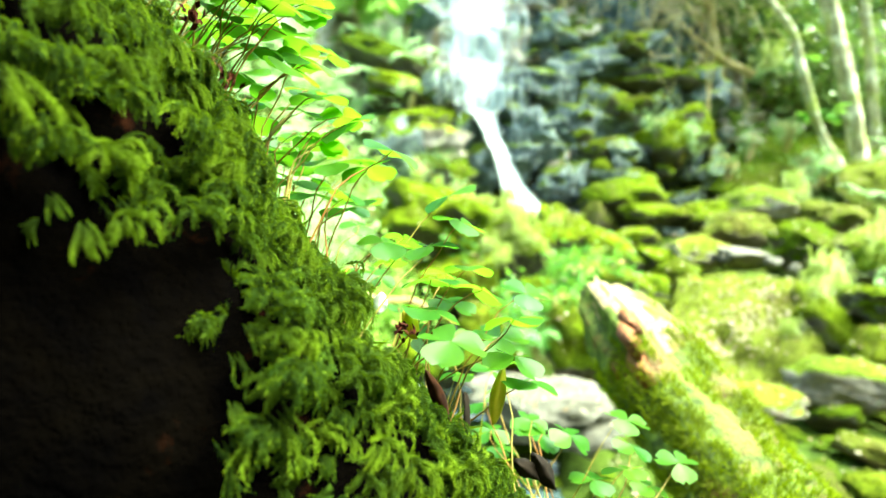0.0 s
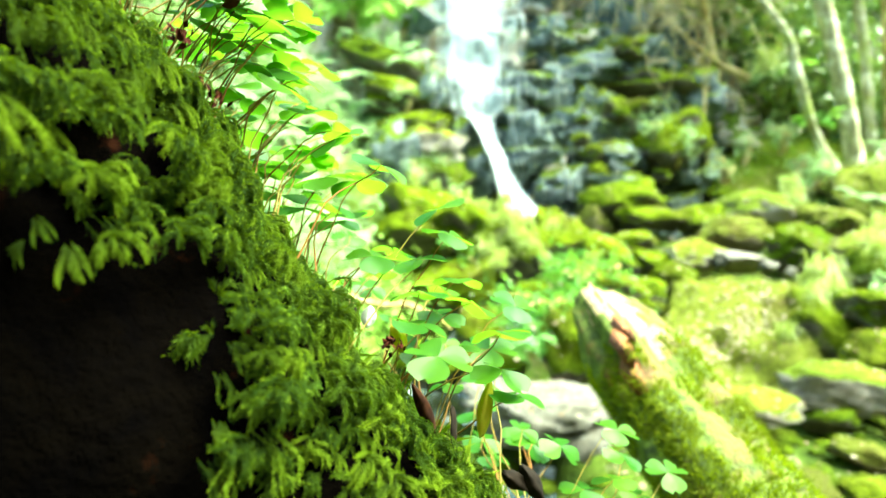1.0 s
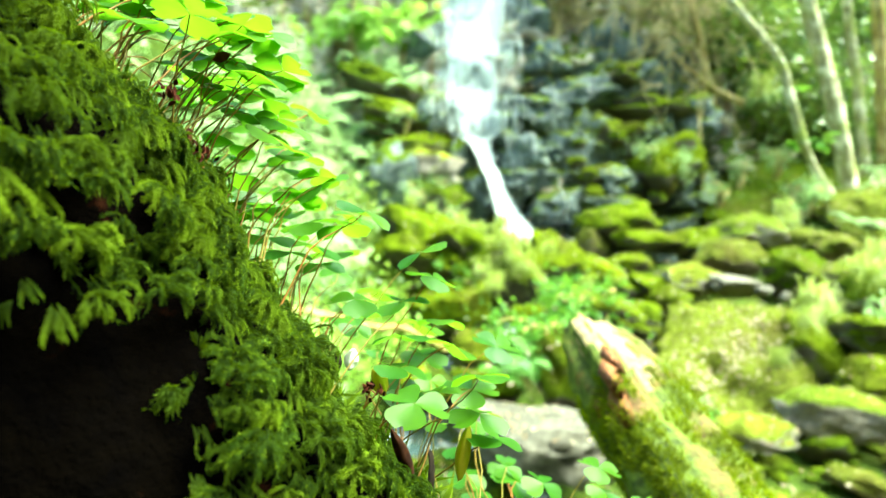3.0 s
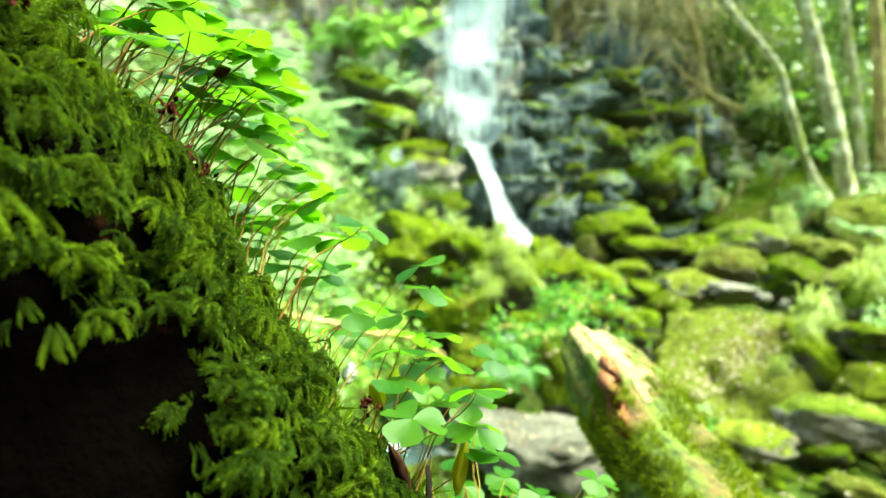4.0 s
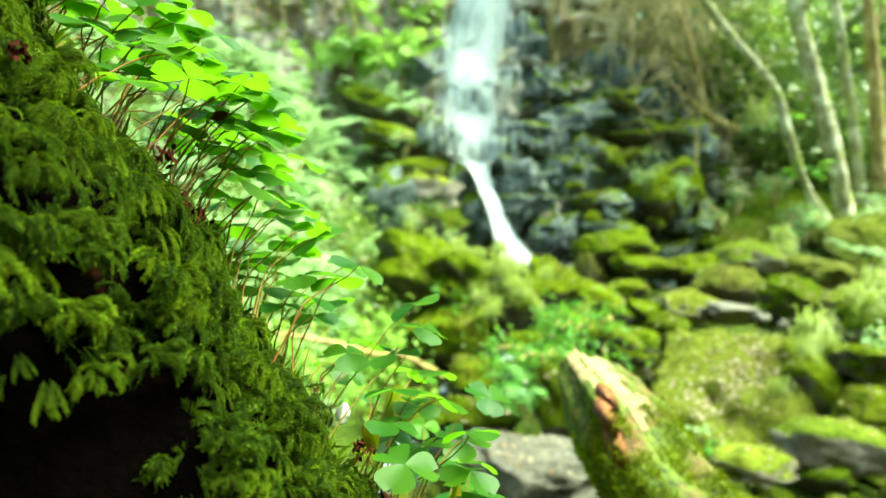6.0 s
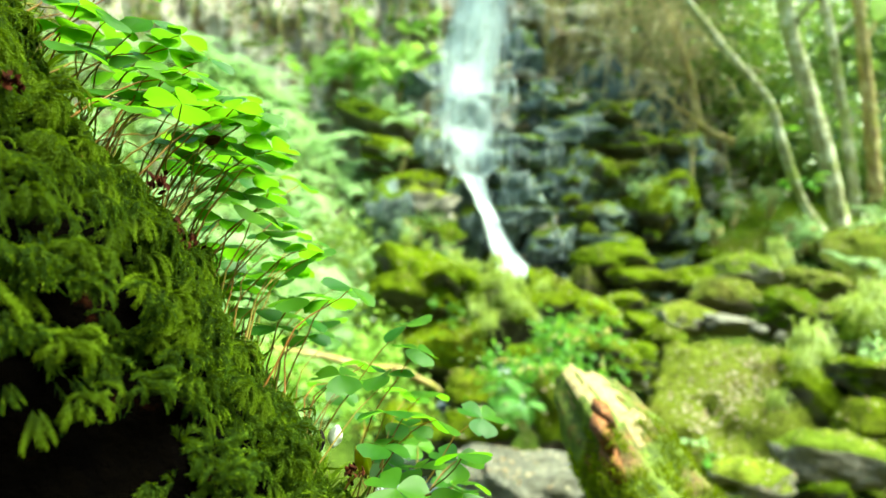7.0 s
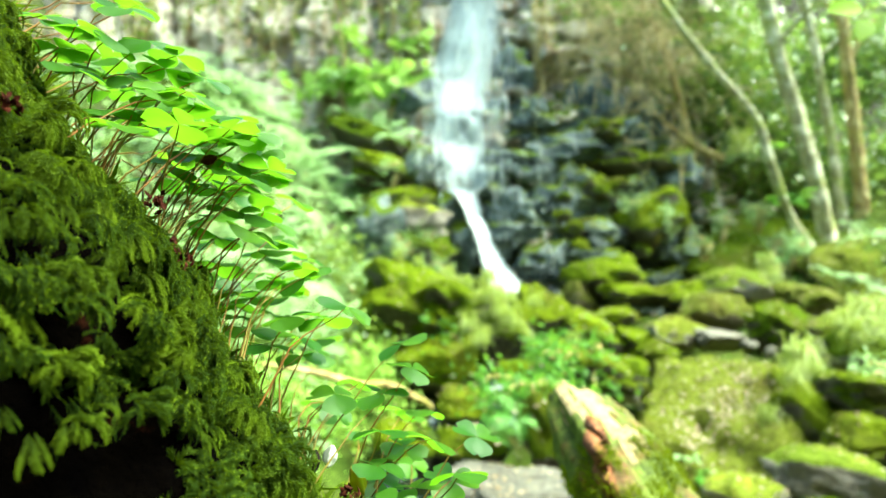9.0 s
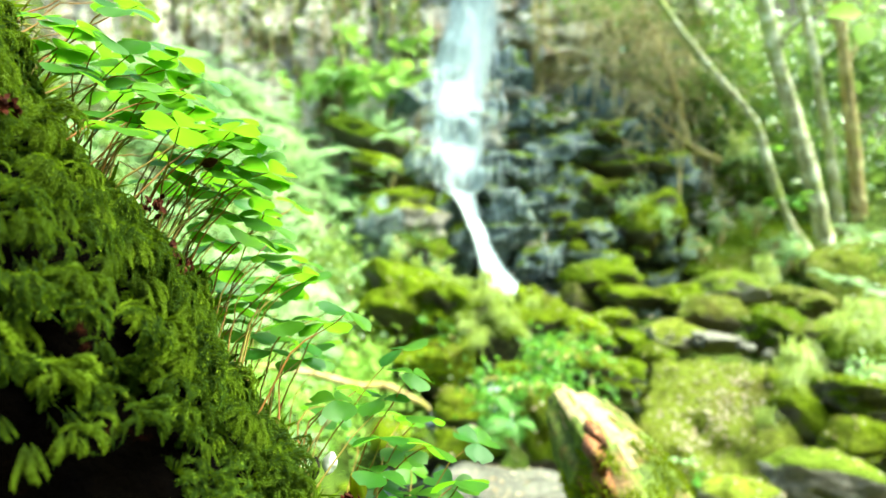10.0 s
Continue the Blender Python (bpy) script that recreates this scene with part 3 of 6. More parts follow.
# boulders of the stream bed
stone((0.09, 3.73, 0.71), (0.80, 0.75, 0.62), 4.1, M_ROCK_GREEN, (0, 16, -14), "large moss-covered boulder with grass on its crest")
stone((0.42, 3.58, 0.67), (0.52, 0.55, 0.42), 4.2, M_ROCK_GREEN, (0, 30, 0), "sloping moss-covered boulder with hanging grass")
stone((0.71, 3.98, 0.76), (0.36, 0.4, 0.34), 4.3, M_ROCK_GREEN, (0, 24, 0), MOSSY)
stone((0.11, 3.28, 0.52), (0.42, 0.4, 0.34), 4.4, M_ROCK_GREEN, (0, -10, 0), "mossy rock with clover and a dead brown fern")
stone((1.44, 4.88, 0.96), (0.52, 0.45, 0.36), 4.5, M_ROCK_GREEN, (0, 4, 0), MOSSY)
stone((1.2, 4.78, 0.81), (0.27, 0.3, 0.24), 4.6, M_ROCK_BROWN, (0, 0, 20), MOSSY)
stone((2.3, 4.48, 0.91), (0.58, 0.5, 0.36), 4.7, M_ROCK_BARE, (0, 8, 0), "large pale brown boulder with thin moss")
stone((1.98, 4.58, 0.85), (0.50, 0.4, 0.22), 4.8, M_ROCK_GREEN, (0, -4, 0), MOSSY)
stone((1.65, 4.58, 0.84), (0.50, 0.4, 0.18), 4.9, M_ROCK_GREEN, (0, 4, 0), MOSSY)
stone((1.99, 4.18, 0.74), (0.44, 0.4, 0.26), 5.0, M_ROCK_BROWN, (0, 6, 0), MOSSY)
stone((2.63, 4.28, 0.83), (0.32, 0.35, 0.26), 5.1, M_ROCK_BROWN, (0, -8, 0), "brown mossy boulder beside the bank")
stone((2.37, 4.18, 0.77), (0.20, 0.3, 0.14), 5.2, M_ROCK, (0, 0, 0), "brown stone wedged between boulders")
stone((1.06, 3.98, 0.63), (0.42, 0.36, 0.24), 5.3, M_ROCK, (0, 10, 0), "grey-green boulder with a flat mossy top")
stone((1.28, 3.73, 0.59), (0.25, 0.26, 0.21), 5.4, M_ROCK_GREEN, (0, 20, 10), MOSSY)
stone((1.28, 4.08, 0.71), (0.28, 0.26, 0.14), 5.5, M_ROCK_GREEN, (0, 0, 0), MOSSY)
stone((1.12, 3.68, 0.59), (0.20, 0.24, 0.16), 5.6, M_ROCK, (0, 0, 0), "grey-green stone beside the stream")
stone((1.54, 3.68, 0.65), (0.36, 0.36, 0.20), 5.7, M_ROCK_BARE, (0, 6, 0), MOSSY)
stone((1.71, 3.48, 0.65), (0.24, 0.24, 0.12), 5.8, M_SLAB, (0, 4, 0), "pale bare stone among mossy boulders")
stone((2.15, 3.58, 0.69), (0.34, 0.34, 0.24), 5.9, M_ROCK_GREEN, (0, 0, 0), MOSSY)
stone((1.32, 3.38, 0.58), (0.24, 0.26, 0.14), 6.0, M_ROCK_GREEN, (0, 0, 0), MOSSY)
boulder((1.42, 2.86, 0.16), (0.96, 0.86, 0.68), 6.338, M_ROCK_BROWN, "huge brown and green boulder strewn with leaves", "boulder", (36, 3, -6), 1.6, 5, 5.0, "boulders of the stream bed", 0.20)
stone((1.7, 2.73, 0.32), (0.36, 0.46, 0.40), 6.2, M_ROCK_GREEN, (0, 26, 0), "steep mossy boulder with grass tufts")
stone((1.03, 3.08, 0.55), (0.22, 0.26, 0.12), 6.3, M_ROCK, (0, 0, 0), MOSSY)
stone((0.93, 2.73, 0.49), (0.13, 0.14, 0.09), 6.4, M_ROCK_BARE, (0, 0, 0), "tan stone beside the fallen log")
stone((0.72, 2.78, 0.58), (0.40, 0.34, 0.20), 6.5, M_ROCK_GREEN, (0, 10, 0), "mossy boulder overgrown with small plants")
stone((0.5, 2.18, 0.46), (0.24, 0.26, 0.34), 6.6, M_ROCK_GREEN, (0, 0, 0), "upright mossy boulder behind the fallen log")
stone((0.19, 2.93, 0.39), (0.25, 0.26, 0.17), 6.7, M_ROCK, (0, 0, 14), "dark grey boulder in the stream")
stone((0.45, 2.98, 0.54), (0.22, 0.24, 0.10), 6.8, M_ROCK_GREEN, (0, 0, 0), MOSSY)
stone((0.19, 2.33, 0.35), (0.26, 0.28, 0.14), 6.9, M_ROCK_GREEN, (0, 6, 0), "flat mossy stone at the water")
stone((-0.02, 2.28, 0.34), (0.18, 0.2, 0.12), 7.0, M_ROCK_GREEN, (0, 10, 0), MOSSY)
stone((-0.11, 2.48, 0.35), (0.16, 0.2, 0.12), 7.1, M_ROCK_GREEN, (0, 0, 0), MOSSY)
stone((0.34, 1.93, 0.32), (0.42, 0.44, 0.16), 7.2, M_SLAB, (0, 3, 0), "flat pale slab beside the stream")
stone((1.48, 2.18, 0.3), (0.36, 0.34, 0.20), 7.3, M_ROCK_BARE, (0, 8, 0), "pale stone slab with moss on its side")
stone((1.08, 2.03, 0.3), (0.26, 0.26, 0.12), 7.4, M_ROCK_BARE, (0, 0, 0), "pale stone slab in the gravel")
stone((1.4, 1.95, 0.06), (0.34, 0.32, 0.18), 7.35, M_ROCK_BARE, (0, 6, 10), "pale stone slab in the gravel")
stone((1.16, 1.9, 0.06), (0.22, 0.22, 0.12), 7.37, M_SLAB, (0, -4, 40), "pale bare stone in the gravel")
stone((2.17, 2.98, 0.69), (0.40, 0.36, 0.24), 7.5, M_ROCK, (0, 0, 0), "boulder with grass hanging over its edge")
stone((1.92, 2.58, 0.53), (0.32, 0.36, 0.16), 7.6, M_ROCK, (0, 4, 0), MOSSY)
stone((1.74, 2.38, 0.4), (0.26, 0.3, 0.13), 7.7, M_ROCK, (0, -14, 0), MOSSY)
stone((1.81, 2.28, 0.38), (0.14, 0.2, 0.14), 7.8, M_ROCK, (0, 0, 0), MOSSY)
stone((2.32, 3.28, 0.73), (0.42, 0.36, 0.18), 7.9, M_ROCK_BARE, (0, 0, 0), "brown stone slab on the bank")
stone((2.59, 3.88, 0.83), (0.30, 0.3, 0.18), 8.0, M_ROCK_BROWN, (0, 0, 0), "brown stone on the bank")
stone((1.97, 2.58, 0.43), (0.36, 0.3, 0.3), 8.1, M_ROCK, (0, 0, 0), "dark boulder behind a thin trickle of water")

boulder((1.78, 3.28, 0.64), (0.085, 0.08, 0.055), 8.5, M_SLAB, "small white stone lying on a boulder", "stone", (0, 0, 20), 0, 3, 2.4)
boulder((1.87, 3.23, 0.61), (0.06, 0.06, 0.06), 8.6, M_SLAB, "small white stone lying on a boulder", "stone", (0, 0, 60), 0, 3, 2.4)

# smaller stones wedged between the boulders
rg = np.random.default_rng(29)
for i in range(56):
    y = rg.uniform(2.6, 5.1)
    x = rg.uniform(0.25 + 0.12 * y, 1.4 + 0.25 * y)
    w = rg.uniform(0.07, 0.17)
    wet = rg.uniform() < 0.4
    boulder((x, y, ground_z(x, y) + 0.09 + 0.25 * w), (w, w * rg.uniform(0.8, 1.2), w * rg.uniform(0.5, 0.8)), 120 + i * 0.61, M_ROCK_WET if wet else (M_ROCK_BROWN, M_ROCK, M_ROCK_BARE)[i % 3],
            "small dark wet stone wedged between boulders" if wet else "small mossy stone wedged between boulders", "stone", (rg.uniform(-15, 15), rg.uniform(-15, 15), rg.uniform(0, 180)), 0.6, 3, 2.8, "small stones of the stream bed", 0.22)

# pale stones of the gravel bank beside the log
rg = np.random.default_rng(37)
for i in range(34):
    y = rg.uniform(1.25, 2.3)
    x = rg.uniform(0.75, 0.5 + 0.85 * y)
    w = rg.uniform(0.09, 0.26)
    boulder((x, y, ground_z(x, y) + 0.15 * w), (w, w * rg.uniform(0.8, 1.2), w * rg.uniform(0.4, 0.65)), 170 + i * 0.53, (M_ROCK_BARE, M_ROCK, M_SLAB, M_ROCK_BROWN)[i % 4],
            ("pale stone with thin moss in the gravel", "dark stone with a mossy top in the gravel", "bare pale stone in the gravel", "brown mossy stone in the gravel")[i % 4], "stone", (rg.uniform(-12, 12), rg.uniform(-12, 12), rg.uniform(0, 180)), 0.7, 3, 2.8, "stones of the gravel bank", 0.2)

# mossy slope under the trees
boulder((3.12, 5.83, 1.23), (1.75, 1.7, 0.55), 9.1, M_ROCK_GREEN, "moss-carpeted slope under the trees", "moss_bank", (32, -4, 0), 1.0, 5, 2.4, rough=0.17)
boulder((3.65, 4.88, 1.02), (1.1, 1.3, 0.46), 9.2, M_ROCK_BROWN, "overgrown bank of moss and dry litter", "moss_bank", (24, -8, 0), 1.2, 5, 2.4, rough=0.22)

# pebbles of the stream bed
rg = np.random.default_rng(21)
pv, pf = rock_arrays((1, 0.8, 0.6), 3.3, 2, 2.4)
n = 1500
px_, py_ = rg.uniform(-0.3, 2.4, n), rg.uniform(1.2, 5.2, n)
px_[900:], py_[900:] = rg.uniform(0.5, 2.2, 600), rg.uniform(0.9, 2.6, 600)
P = np.array([(x, y, ground_z(x, y)) for x, y in zip(px_, py_)])
pebbles = new("pebbles", fast_mesh("pebbles", *scatter(pv, pf, turns(n, 0.4, rg), P, 0.02 + 0.08 * rg.uniform(0, 1, n) ** 2.5), M_ROCK))
tagged(pebbles, "grey and mossy pebbles of the stream bed", "pebbles", kind="stuff")

# ---- water ----
FZ = (0.84, 1.07, 1.29, 1.53, 1.70, 1.82, 2.4, 2.94, 3.3, 4.0, 6.5)
FX = (0.71, 0.59, 0.51, 0.43, 0.36, 0.31, 0.32, 0.38, 0.44, 0.53, 0.66)
FW = (0.40, 0.24, 0.18, 0.19, 0.25, 0.56, 0.66, 0.64, 0.67, 0.60, 0.55)


bpy.context.view_layer.update()
deps = bpy.context.evaluated_depsgraph_get()


def rock_y(x, z):
    """How far back the rock face stands at a place of the cascade."""
    hit, place, _, _, _, _ = scene.ray_cast(deps, Vector((x, 4.75, z)), Vector((0, 1, 0)), distance=4.0)
    return place.y if hit else cliff_point(x, z)[1]


def fall_sheet(u0, u1, z0, z1, lift, seed, nu=11, nz=110):
    """A sheet of water that leaps clear of the ledges as it falls."""
    us, zs = np.linspace(u0, u1, nu), np.linspace(z1, z0, nz)
    X, Y, R = np.zeros((nz, nu)), np.zeros((nz, nu)), np.zeros((nz, nu))
    for i, z in enumerate(zs):
        for k, u in enumerate(us):
            x = np.interp(z, FZ, FX) + u * np.interp(z, FZ, FW)
            v = Vector((x * 6, seed, z * 1.2))
            X[i, k] = x + 0.02 * noise.noise(v)
            R[i, k] = rock_y(X[i, k], z)
            Y[i, k] = R[i, k] - lift - 0.03 * noise.noise(v * 2) - 0.05 * (0.5 - u) * (0.5 + u)
            if i:
                Y[i, k] = min(Y[i, k], Y[i - 1, k] + 0.012)
    for _ in range(36):
        Y[1:-1] = (Y[:-2] + Y[1:-1] * 2 + Y[2:]) / 4
        Y[:, 1:-1] = (Y[:, :-2] + Y[:, 1:-1] * 2 + Y[:, 2:]) / 4
    Y = np.minimum(Y, R - 0.015)
    V = np.stack([X, Y, np.repeat(zs[:, None], nu, 1)], 2).reshape(-1, 3)
    k = np.arange((nz - 1) * (nu - 1))
    a = (k // (nu - 1)) * nu + k % (nu - 1)
    return V, np.stack([a, a + nu, a + nu + 1, a + 1], 1)


def strand(x, z0, z1, width, lift):
    """One thin thread of water."""
    zz = np.linspace(z1, z0, 10)
    yy = np.minimum.accumulate(np.array([rock_y(a, z) for a, z in zip(x, zz)]) - lift)
    k = np.sin(np.linspace(0.15, 3.0, 10)) * width
    V = np.concatenate([np.stack([x - k, yy, zz], 1), np.stack([x + k, yy - 0.004, zz], 1)])
    j = np.arange(9)
    return V, np.stack([j, j + 1, j + 11, j + 10], 1)


waterfall = thing("waterfall", pose(0, 0, 0), "white waterfall running down a stepped rock face", "waterfall")
rg = np.random.default_rng(33)
SHEETS = [fall_sheet(-0.56, 0.54, 1.55, 6.5, 0.03, 1.0), fall_sheet(-0.40, 0.30, 1.6, 6.5, 0.06, 6.0)]
for i in range(44):
    u = rg.uniform(-0.48, 0.50)
    w = rg.uniform(0.05, 0.16)
    z1 = rg.uniform(1.6, 3.6) if i < 24 else rg.uniform(3.6, 6.5)
    SHEETS.append(fall_sheet(u - w, u + w, max(1.5, z1 - rg.uniform(0.5, 1.6)), z1, rg.uniform(0.02, 0.10), 10.0 + i * 3, 5, 50))
CHUTE = fall_sheet(-0.46, 0.42, 0.66, 1.72, 0.125, 200.0)
VEIL = fall_sheet(-0.56, 0.52, 0.66, 1.76, 0.10, 230.0)
VEIL[0][:, 1] -= 0.24 * np.clip((1.30 - VEIL[0][:, 2]) / 0.50, 0, 1) ** 1.6
SHEETS.append(VEIL)
Y = CHUTE[0][:, 1].reshape(110, 11)
CHUTE[0][:, 1] = np.minimum.accumulate(np.minimum(Y, Y.mean(1, keepdims=True)), 0).ravel() - 0.16 * (1.72 - CHUTE[0][:, 2])
CHUTE[0][:, 1] -= 0.16 * np.clip((1.30 - CHUTE[0][:, 2]) / 0.50, 0, 1) ** 1.6
STRANDS = []
for i in range(300):
    z1 = rg.uniform(1.85, 4.2) if i < 240 else rg.uniform(4.2, 6.3)
    z0 = max(rg.uniform(1.6, 2.05), z1 - rg.uniform(0.15, 0.7))
    z1 = max(z1, z0 + 0.12)
    u = rg.uniform(-0.66, 0.66) if z1 < 4 else rg.uniform(-0.5, 0.7)
    zz = np.linspace(z1, z0, 10)
    x = np.interp(z1, FZ, FX) + u * np.interp(z1, FZ, FW) + np.cumsum(rg.normal(-0.001, 0.003, 10))
    STRANDS.append(strand(x, z0, z1, rg.uniform(0.0012, 0.005), rg.uniform(0.04, 0.12)))
TRICKLES = []
for i in range(70):
    x0 = 0.62 + 0.8 * rg.uniform() ** 1.6
    z1 = rg.uniform(1.0, 2.3) if i < 50 else rg.uniform(2.2, 4.4)
    if i >= 50:
        x0 = rg.uniform(0.75, 1.0)
    z0 = z1 - rg.uniform(0.10, 0.34)
    x = x0 + np.cumsum(rg.normal(0.002, 0.006, 10))
    yy = np.array([rock_y(a, z) for a, z in zip(x, np.linspace(z1, z0, 10))]) - 0.014
    V, F = strand(x, z0, z1, rg.uniform(0.0015, 0.005), 0.0)
    V[:10, 1], V[10:, 1] = yy, yy - 0.003
    TRICKLES.append((V, F))


def water_mesh(name, V, F, nu):
    """A sheet of water that is thickest along its middle."""
    me = fast_mesh(name, V, F, M_FALL)
    n = len(V) // nu
    ends = np.clip(np.minimum(np.arange(n) / (0.3 * n), (n - 1 - np.arange(n)) / (0.3 * n)), 0, 1) if nu < 11 else np.clip((n - np.arange(n)) / 12, 0, 1)
    core = np.minimum(1.0, 1.4 * np.sin(np.linspace(0, math.pi, nu)))[None, :] * ends[:, None]
    me.attributes.new("core", "FLOAT", "POINT").data.foreach_set("value", core.ravel().astype(np.float32))
    return me


for V, F in SHEETS:
    part("water_sheet", water_mesh("water_sheet", V, F, 11 if len(V) == 1210 else 5), waterfall)
SPRAY = []
for i in range(9):
    fv, ff = rock_arrays((rg.uniform(0.04, 0.09), rg.uniform(0.04, 0.08), rg.uniform(0.02, 0.04)), 90 + i, 3, 2.2, 0.3)
    SPRAY.append((fv + CHUTE[0][-220:-209].mean(0) + rg.normal(size=3) * (0.07, 0.05, 0.012), ff))
for V, F in SPRAY:
    part("foam", fast_mesh("foam", V, F, M_THREAD), waterfall, "white foam where the chute meets the stones")
chute_mesh = fast_mesh("chute", *CHUTE, M_FOAM)
core = np.minimum(1.0, 1.5 * np.sin(np.linspace(0, math.pi, 11)))[None, :] * np.clip((109 - np.arange(110)) / 26, 0, 1)[:, None]
chute_mesh.attributes.new("core", "FLOAT", "POINT").data.foreach_set("value", core.ravel().astype(np.float32))
part("chute", chute_mesh, waterfall, "solid white water in the lower chute")
for V, F in STRANDS:
    part("water_strand", fast_mesh("water_strand", V, F, M_THREAD), waterfall, "thin white strand of falling water")
for V, F in TRICKLES:
    part("trickle", fast_mesh("trickle", V, F, M_THREAD), waterfall, "thin trickle over wet rock")

STREAM = ((0.75, 5.35, 0.75), (1.05, 4.7, 0.66), (1.0, 4.2, 0.56), (0.75, 3.6, 0.45), (0.35, 3.0, 0.30), (0.15, 2.5, 0.22), (0.12, 2.0, 0.17), (0.05, 1.4, 0.10), (0.0, 0.6, 0.0))


def stream_point(u, v):
    ts = np.linspace(0, 1, len(STREAM))
    x, y, z = (np.interp(v, ts, [p[i] for p in STREAM]) for i in range(3))
    w = 0.30 + 0.10 * noise.noise(Vector((0, y * 2, 3)))
    return (x + u * w, y, z + 0.02 + 0.012 * noise.noise(Vector((x * 6, y * 6, u * 5))))


V, F = grid(np.linspace(-1, 1, 24), np.linspace(0, 1, 160), stream_point)
stream = new("stream", fast_mesh("stream", V, F[:, ::-1], M_STREAM))
tagged(stream, "shallow clear stream with white foam between stones", "stream", kind="structure")

# ---- trees ----


def smooth_line(points, n):
    """n points along a smooth curve through the given ones."""
    P = [Vector(p) for p in points]
    P = [P[0] * 2 - P[1]] + P + [P[-1] * 2 - P[-2]]
    out = []
    for i in range(n):
        u = i / (n - 1) * (len(P) - 3)
        k = min(int(u), len(P) - 4)
        t = u - k
        a, b, c, d = P[k:k + 4]
        out.append(0.5 * (2 * b + (c - a) * t + (2 * a - 5 * b + 4 * c - d) * t * t + (3 * b - a - 3 * c + d) * t ** 3))
    return out


def tree(points, r0, r1, mat, label, seed, crown_at, limbs=4, leaves=700):
    """A trunk that grows through the given points, from its foot up, with limbs and a crown."""
    rg = np.random.default_rng(int(seed * 10))
    b = Vector(points[0])
    t = thing("tree", pose(*b), label, "tree", "trees on the bank")
    pts = [p - b for p in smooth_line([b - Vector((0, 0, 0.2))] + [Vector(p) for p in points], 34)]
    radii = [(r0 * (1 + 0.6 * math.exp(-i / 2.2))) * (1 - i / 33) + r1 * i / 33 for i in range(34)]
    V, F = tube(pts, radii, 14, 0.26, seed)
    part("trunk", fast_mesh("trunk", V, F, mat), t)
    for i in range(limbs):
        k = rg.integers(22, 33)
        p = pts[k]
        d = Vector((rg.uniform(-1, 1), rg.uniform(-0.8, 0.8), rg.uniform(0.3, 1.0))) * rg.uniform(0.5, 1.1)
        line = bend(p, p + d, (0, 0, 0.12), 9, 0.08, seed + i)
        V, F = tube(line, np.linspace(radii[k] * 0.45, 0.008, 9), 6)
        limb = part("limb", fast_mesh("limb", V, F, mat), t)
        part("foliage", fast_mesh("foliage", *clump(line[4:], 0.16, leaves // 12, 0.075, rg), M_BUSH, False), limb, "small green leaves")
    tips = [Vector(c) - b for c in crown_at]
    part("crown", fast_mesh("crown", *clump(tips + pts[31:], 0.30, leaves // 4, 0.075, rg), M_BUSH, False), t, "small green leaves")
    return t


tree([(3.61, 5.35, 1.36), (3.58, 5.35, 1.5), (3.47, 5.35, 2.0), (3.33, 5.35, 2.48), (3.19, 5.35, 2.92), (3.07, 5.35, 3.48), (2.95, 5.4, 4.4)], 0.080, 0.058, M_BARK, "pale lichened tree trunk leaning over the stream", 1.1, ((3.3, 6.6, 5.6),))
tree([(3.89, 5.55, 1.45), (3.87, 5.55, 1.67), (3.81, 5.55, 2.14), (3.73, 5.55, 2.62), (3.65, 5.55, 3.1), (3.54, 5.55, 3.58), (3.4, 5.6, 4.5)], 0.055, 0.038, M_BARK, "slim pale tree trunk in a clump", 2.2, ((3.9, 6.9, 5.8),))
tree([(4.06, 5.5, 1.45), (4.04, 5.5, 1.6), (4.01, 5.5, 1.98), (3.98, 5.5, 2.4), (3.93, 5.5, 2.82), (3.88, 5.5, 3.35), (3.8, 5.55, 4.5)], 0.068, 0.046, M_BARK_OCHRE, "ochre tree trunk in a clump", 3.3, ((4.4, 6.8, 5.8),))
tree([(3.39, 5.2, 1.18), (3.23, 5.2, 1.43), (3.10, 5.2, 1.72), (2.99, 5.2, 2.07), (2.88, 5.2, 2.39), (2.47, 5.22, 2.88), (2.1, 5.25, 3.39), (1.75, 5.4, 4.1)], 0.044, 0.030, M_BARK, "thin leaning tree trunk over the mossy slope", 4.4, ((2.4, 6.8, 5.0),), 2, 400)
tree([(2.66, 5.98, 2.25), (2.60, 5.95, 2.4), (2.54, 5.95, 2.71), (2.44, 5.95, 3.05), (2.31, 5.95, 3.39), (2.15, 5.95, 3.73), (2.0, 6.0, 4.4)], 0.036, 0.028, M_BARK_OCHRE, "thin ochre trunk growing from the cliff edge", 5.5, ((2.2, 7.0, 5.0),), 2, 300)

# dead branch under the shrubs
V, F = tube(bend((2.36, 5.88, 2.5), (2.94, 5.88, 2.13), (0, 0, -0.04), 12, 0.03, 3.0), np.linspace(0.014, 0.045, 12), 8, 0.2)
tagged(new("dead_branch", fast_mesh("dead_branch", V, F, M_BARK_OCHRE)), "brown dead branch lying on the rock ledge", "branch")
V, F = tube(bend((1.42, 5.85, 3.27), (1.99, 5.85, 3.06), (0, 0, -0.07), 12, 0.05, 5.0), np.linspace(0.006, 0.014, 12), 6)
tagged(new("dead_branch", fast_mesh("dead_branch", V, F, M_BARK)), "bare pale twig hanging from the shrubs", "branch")

# ---- shrubs and hanging plants ----


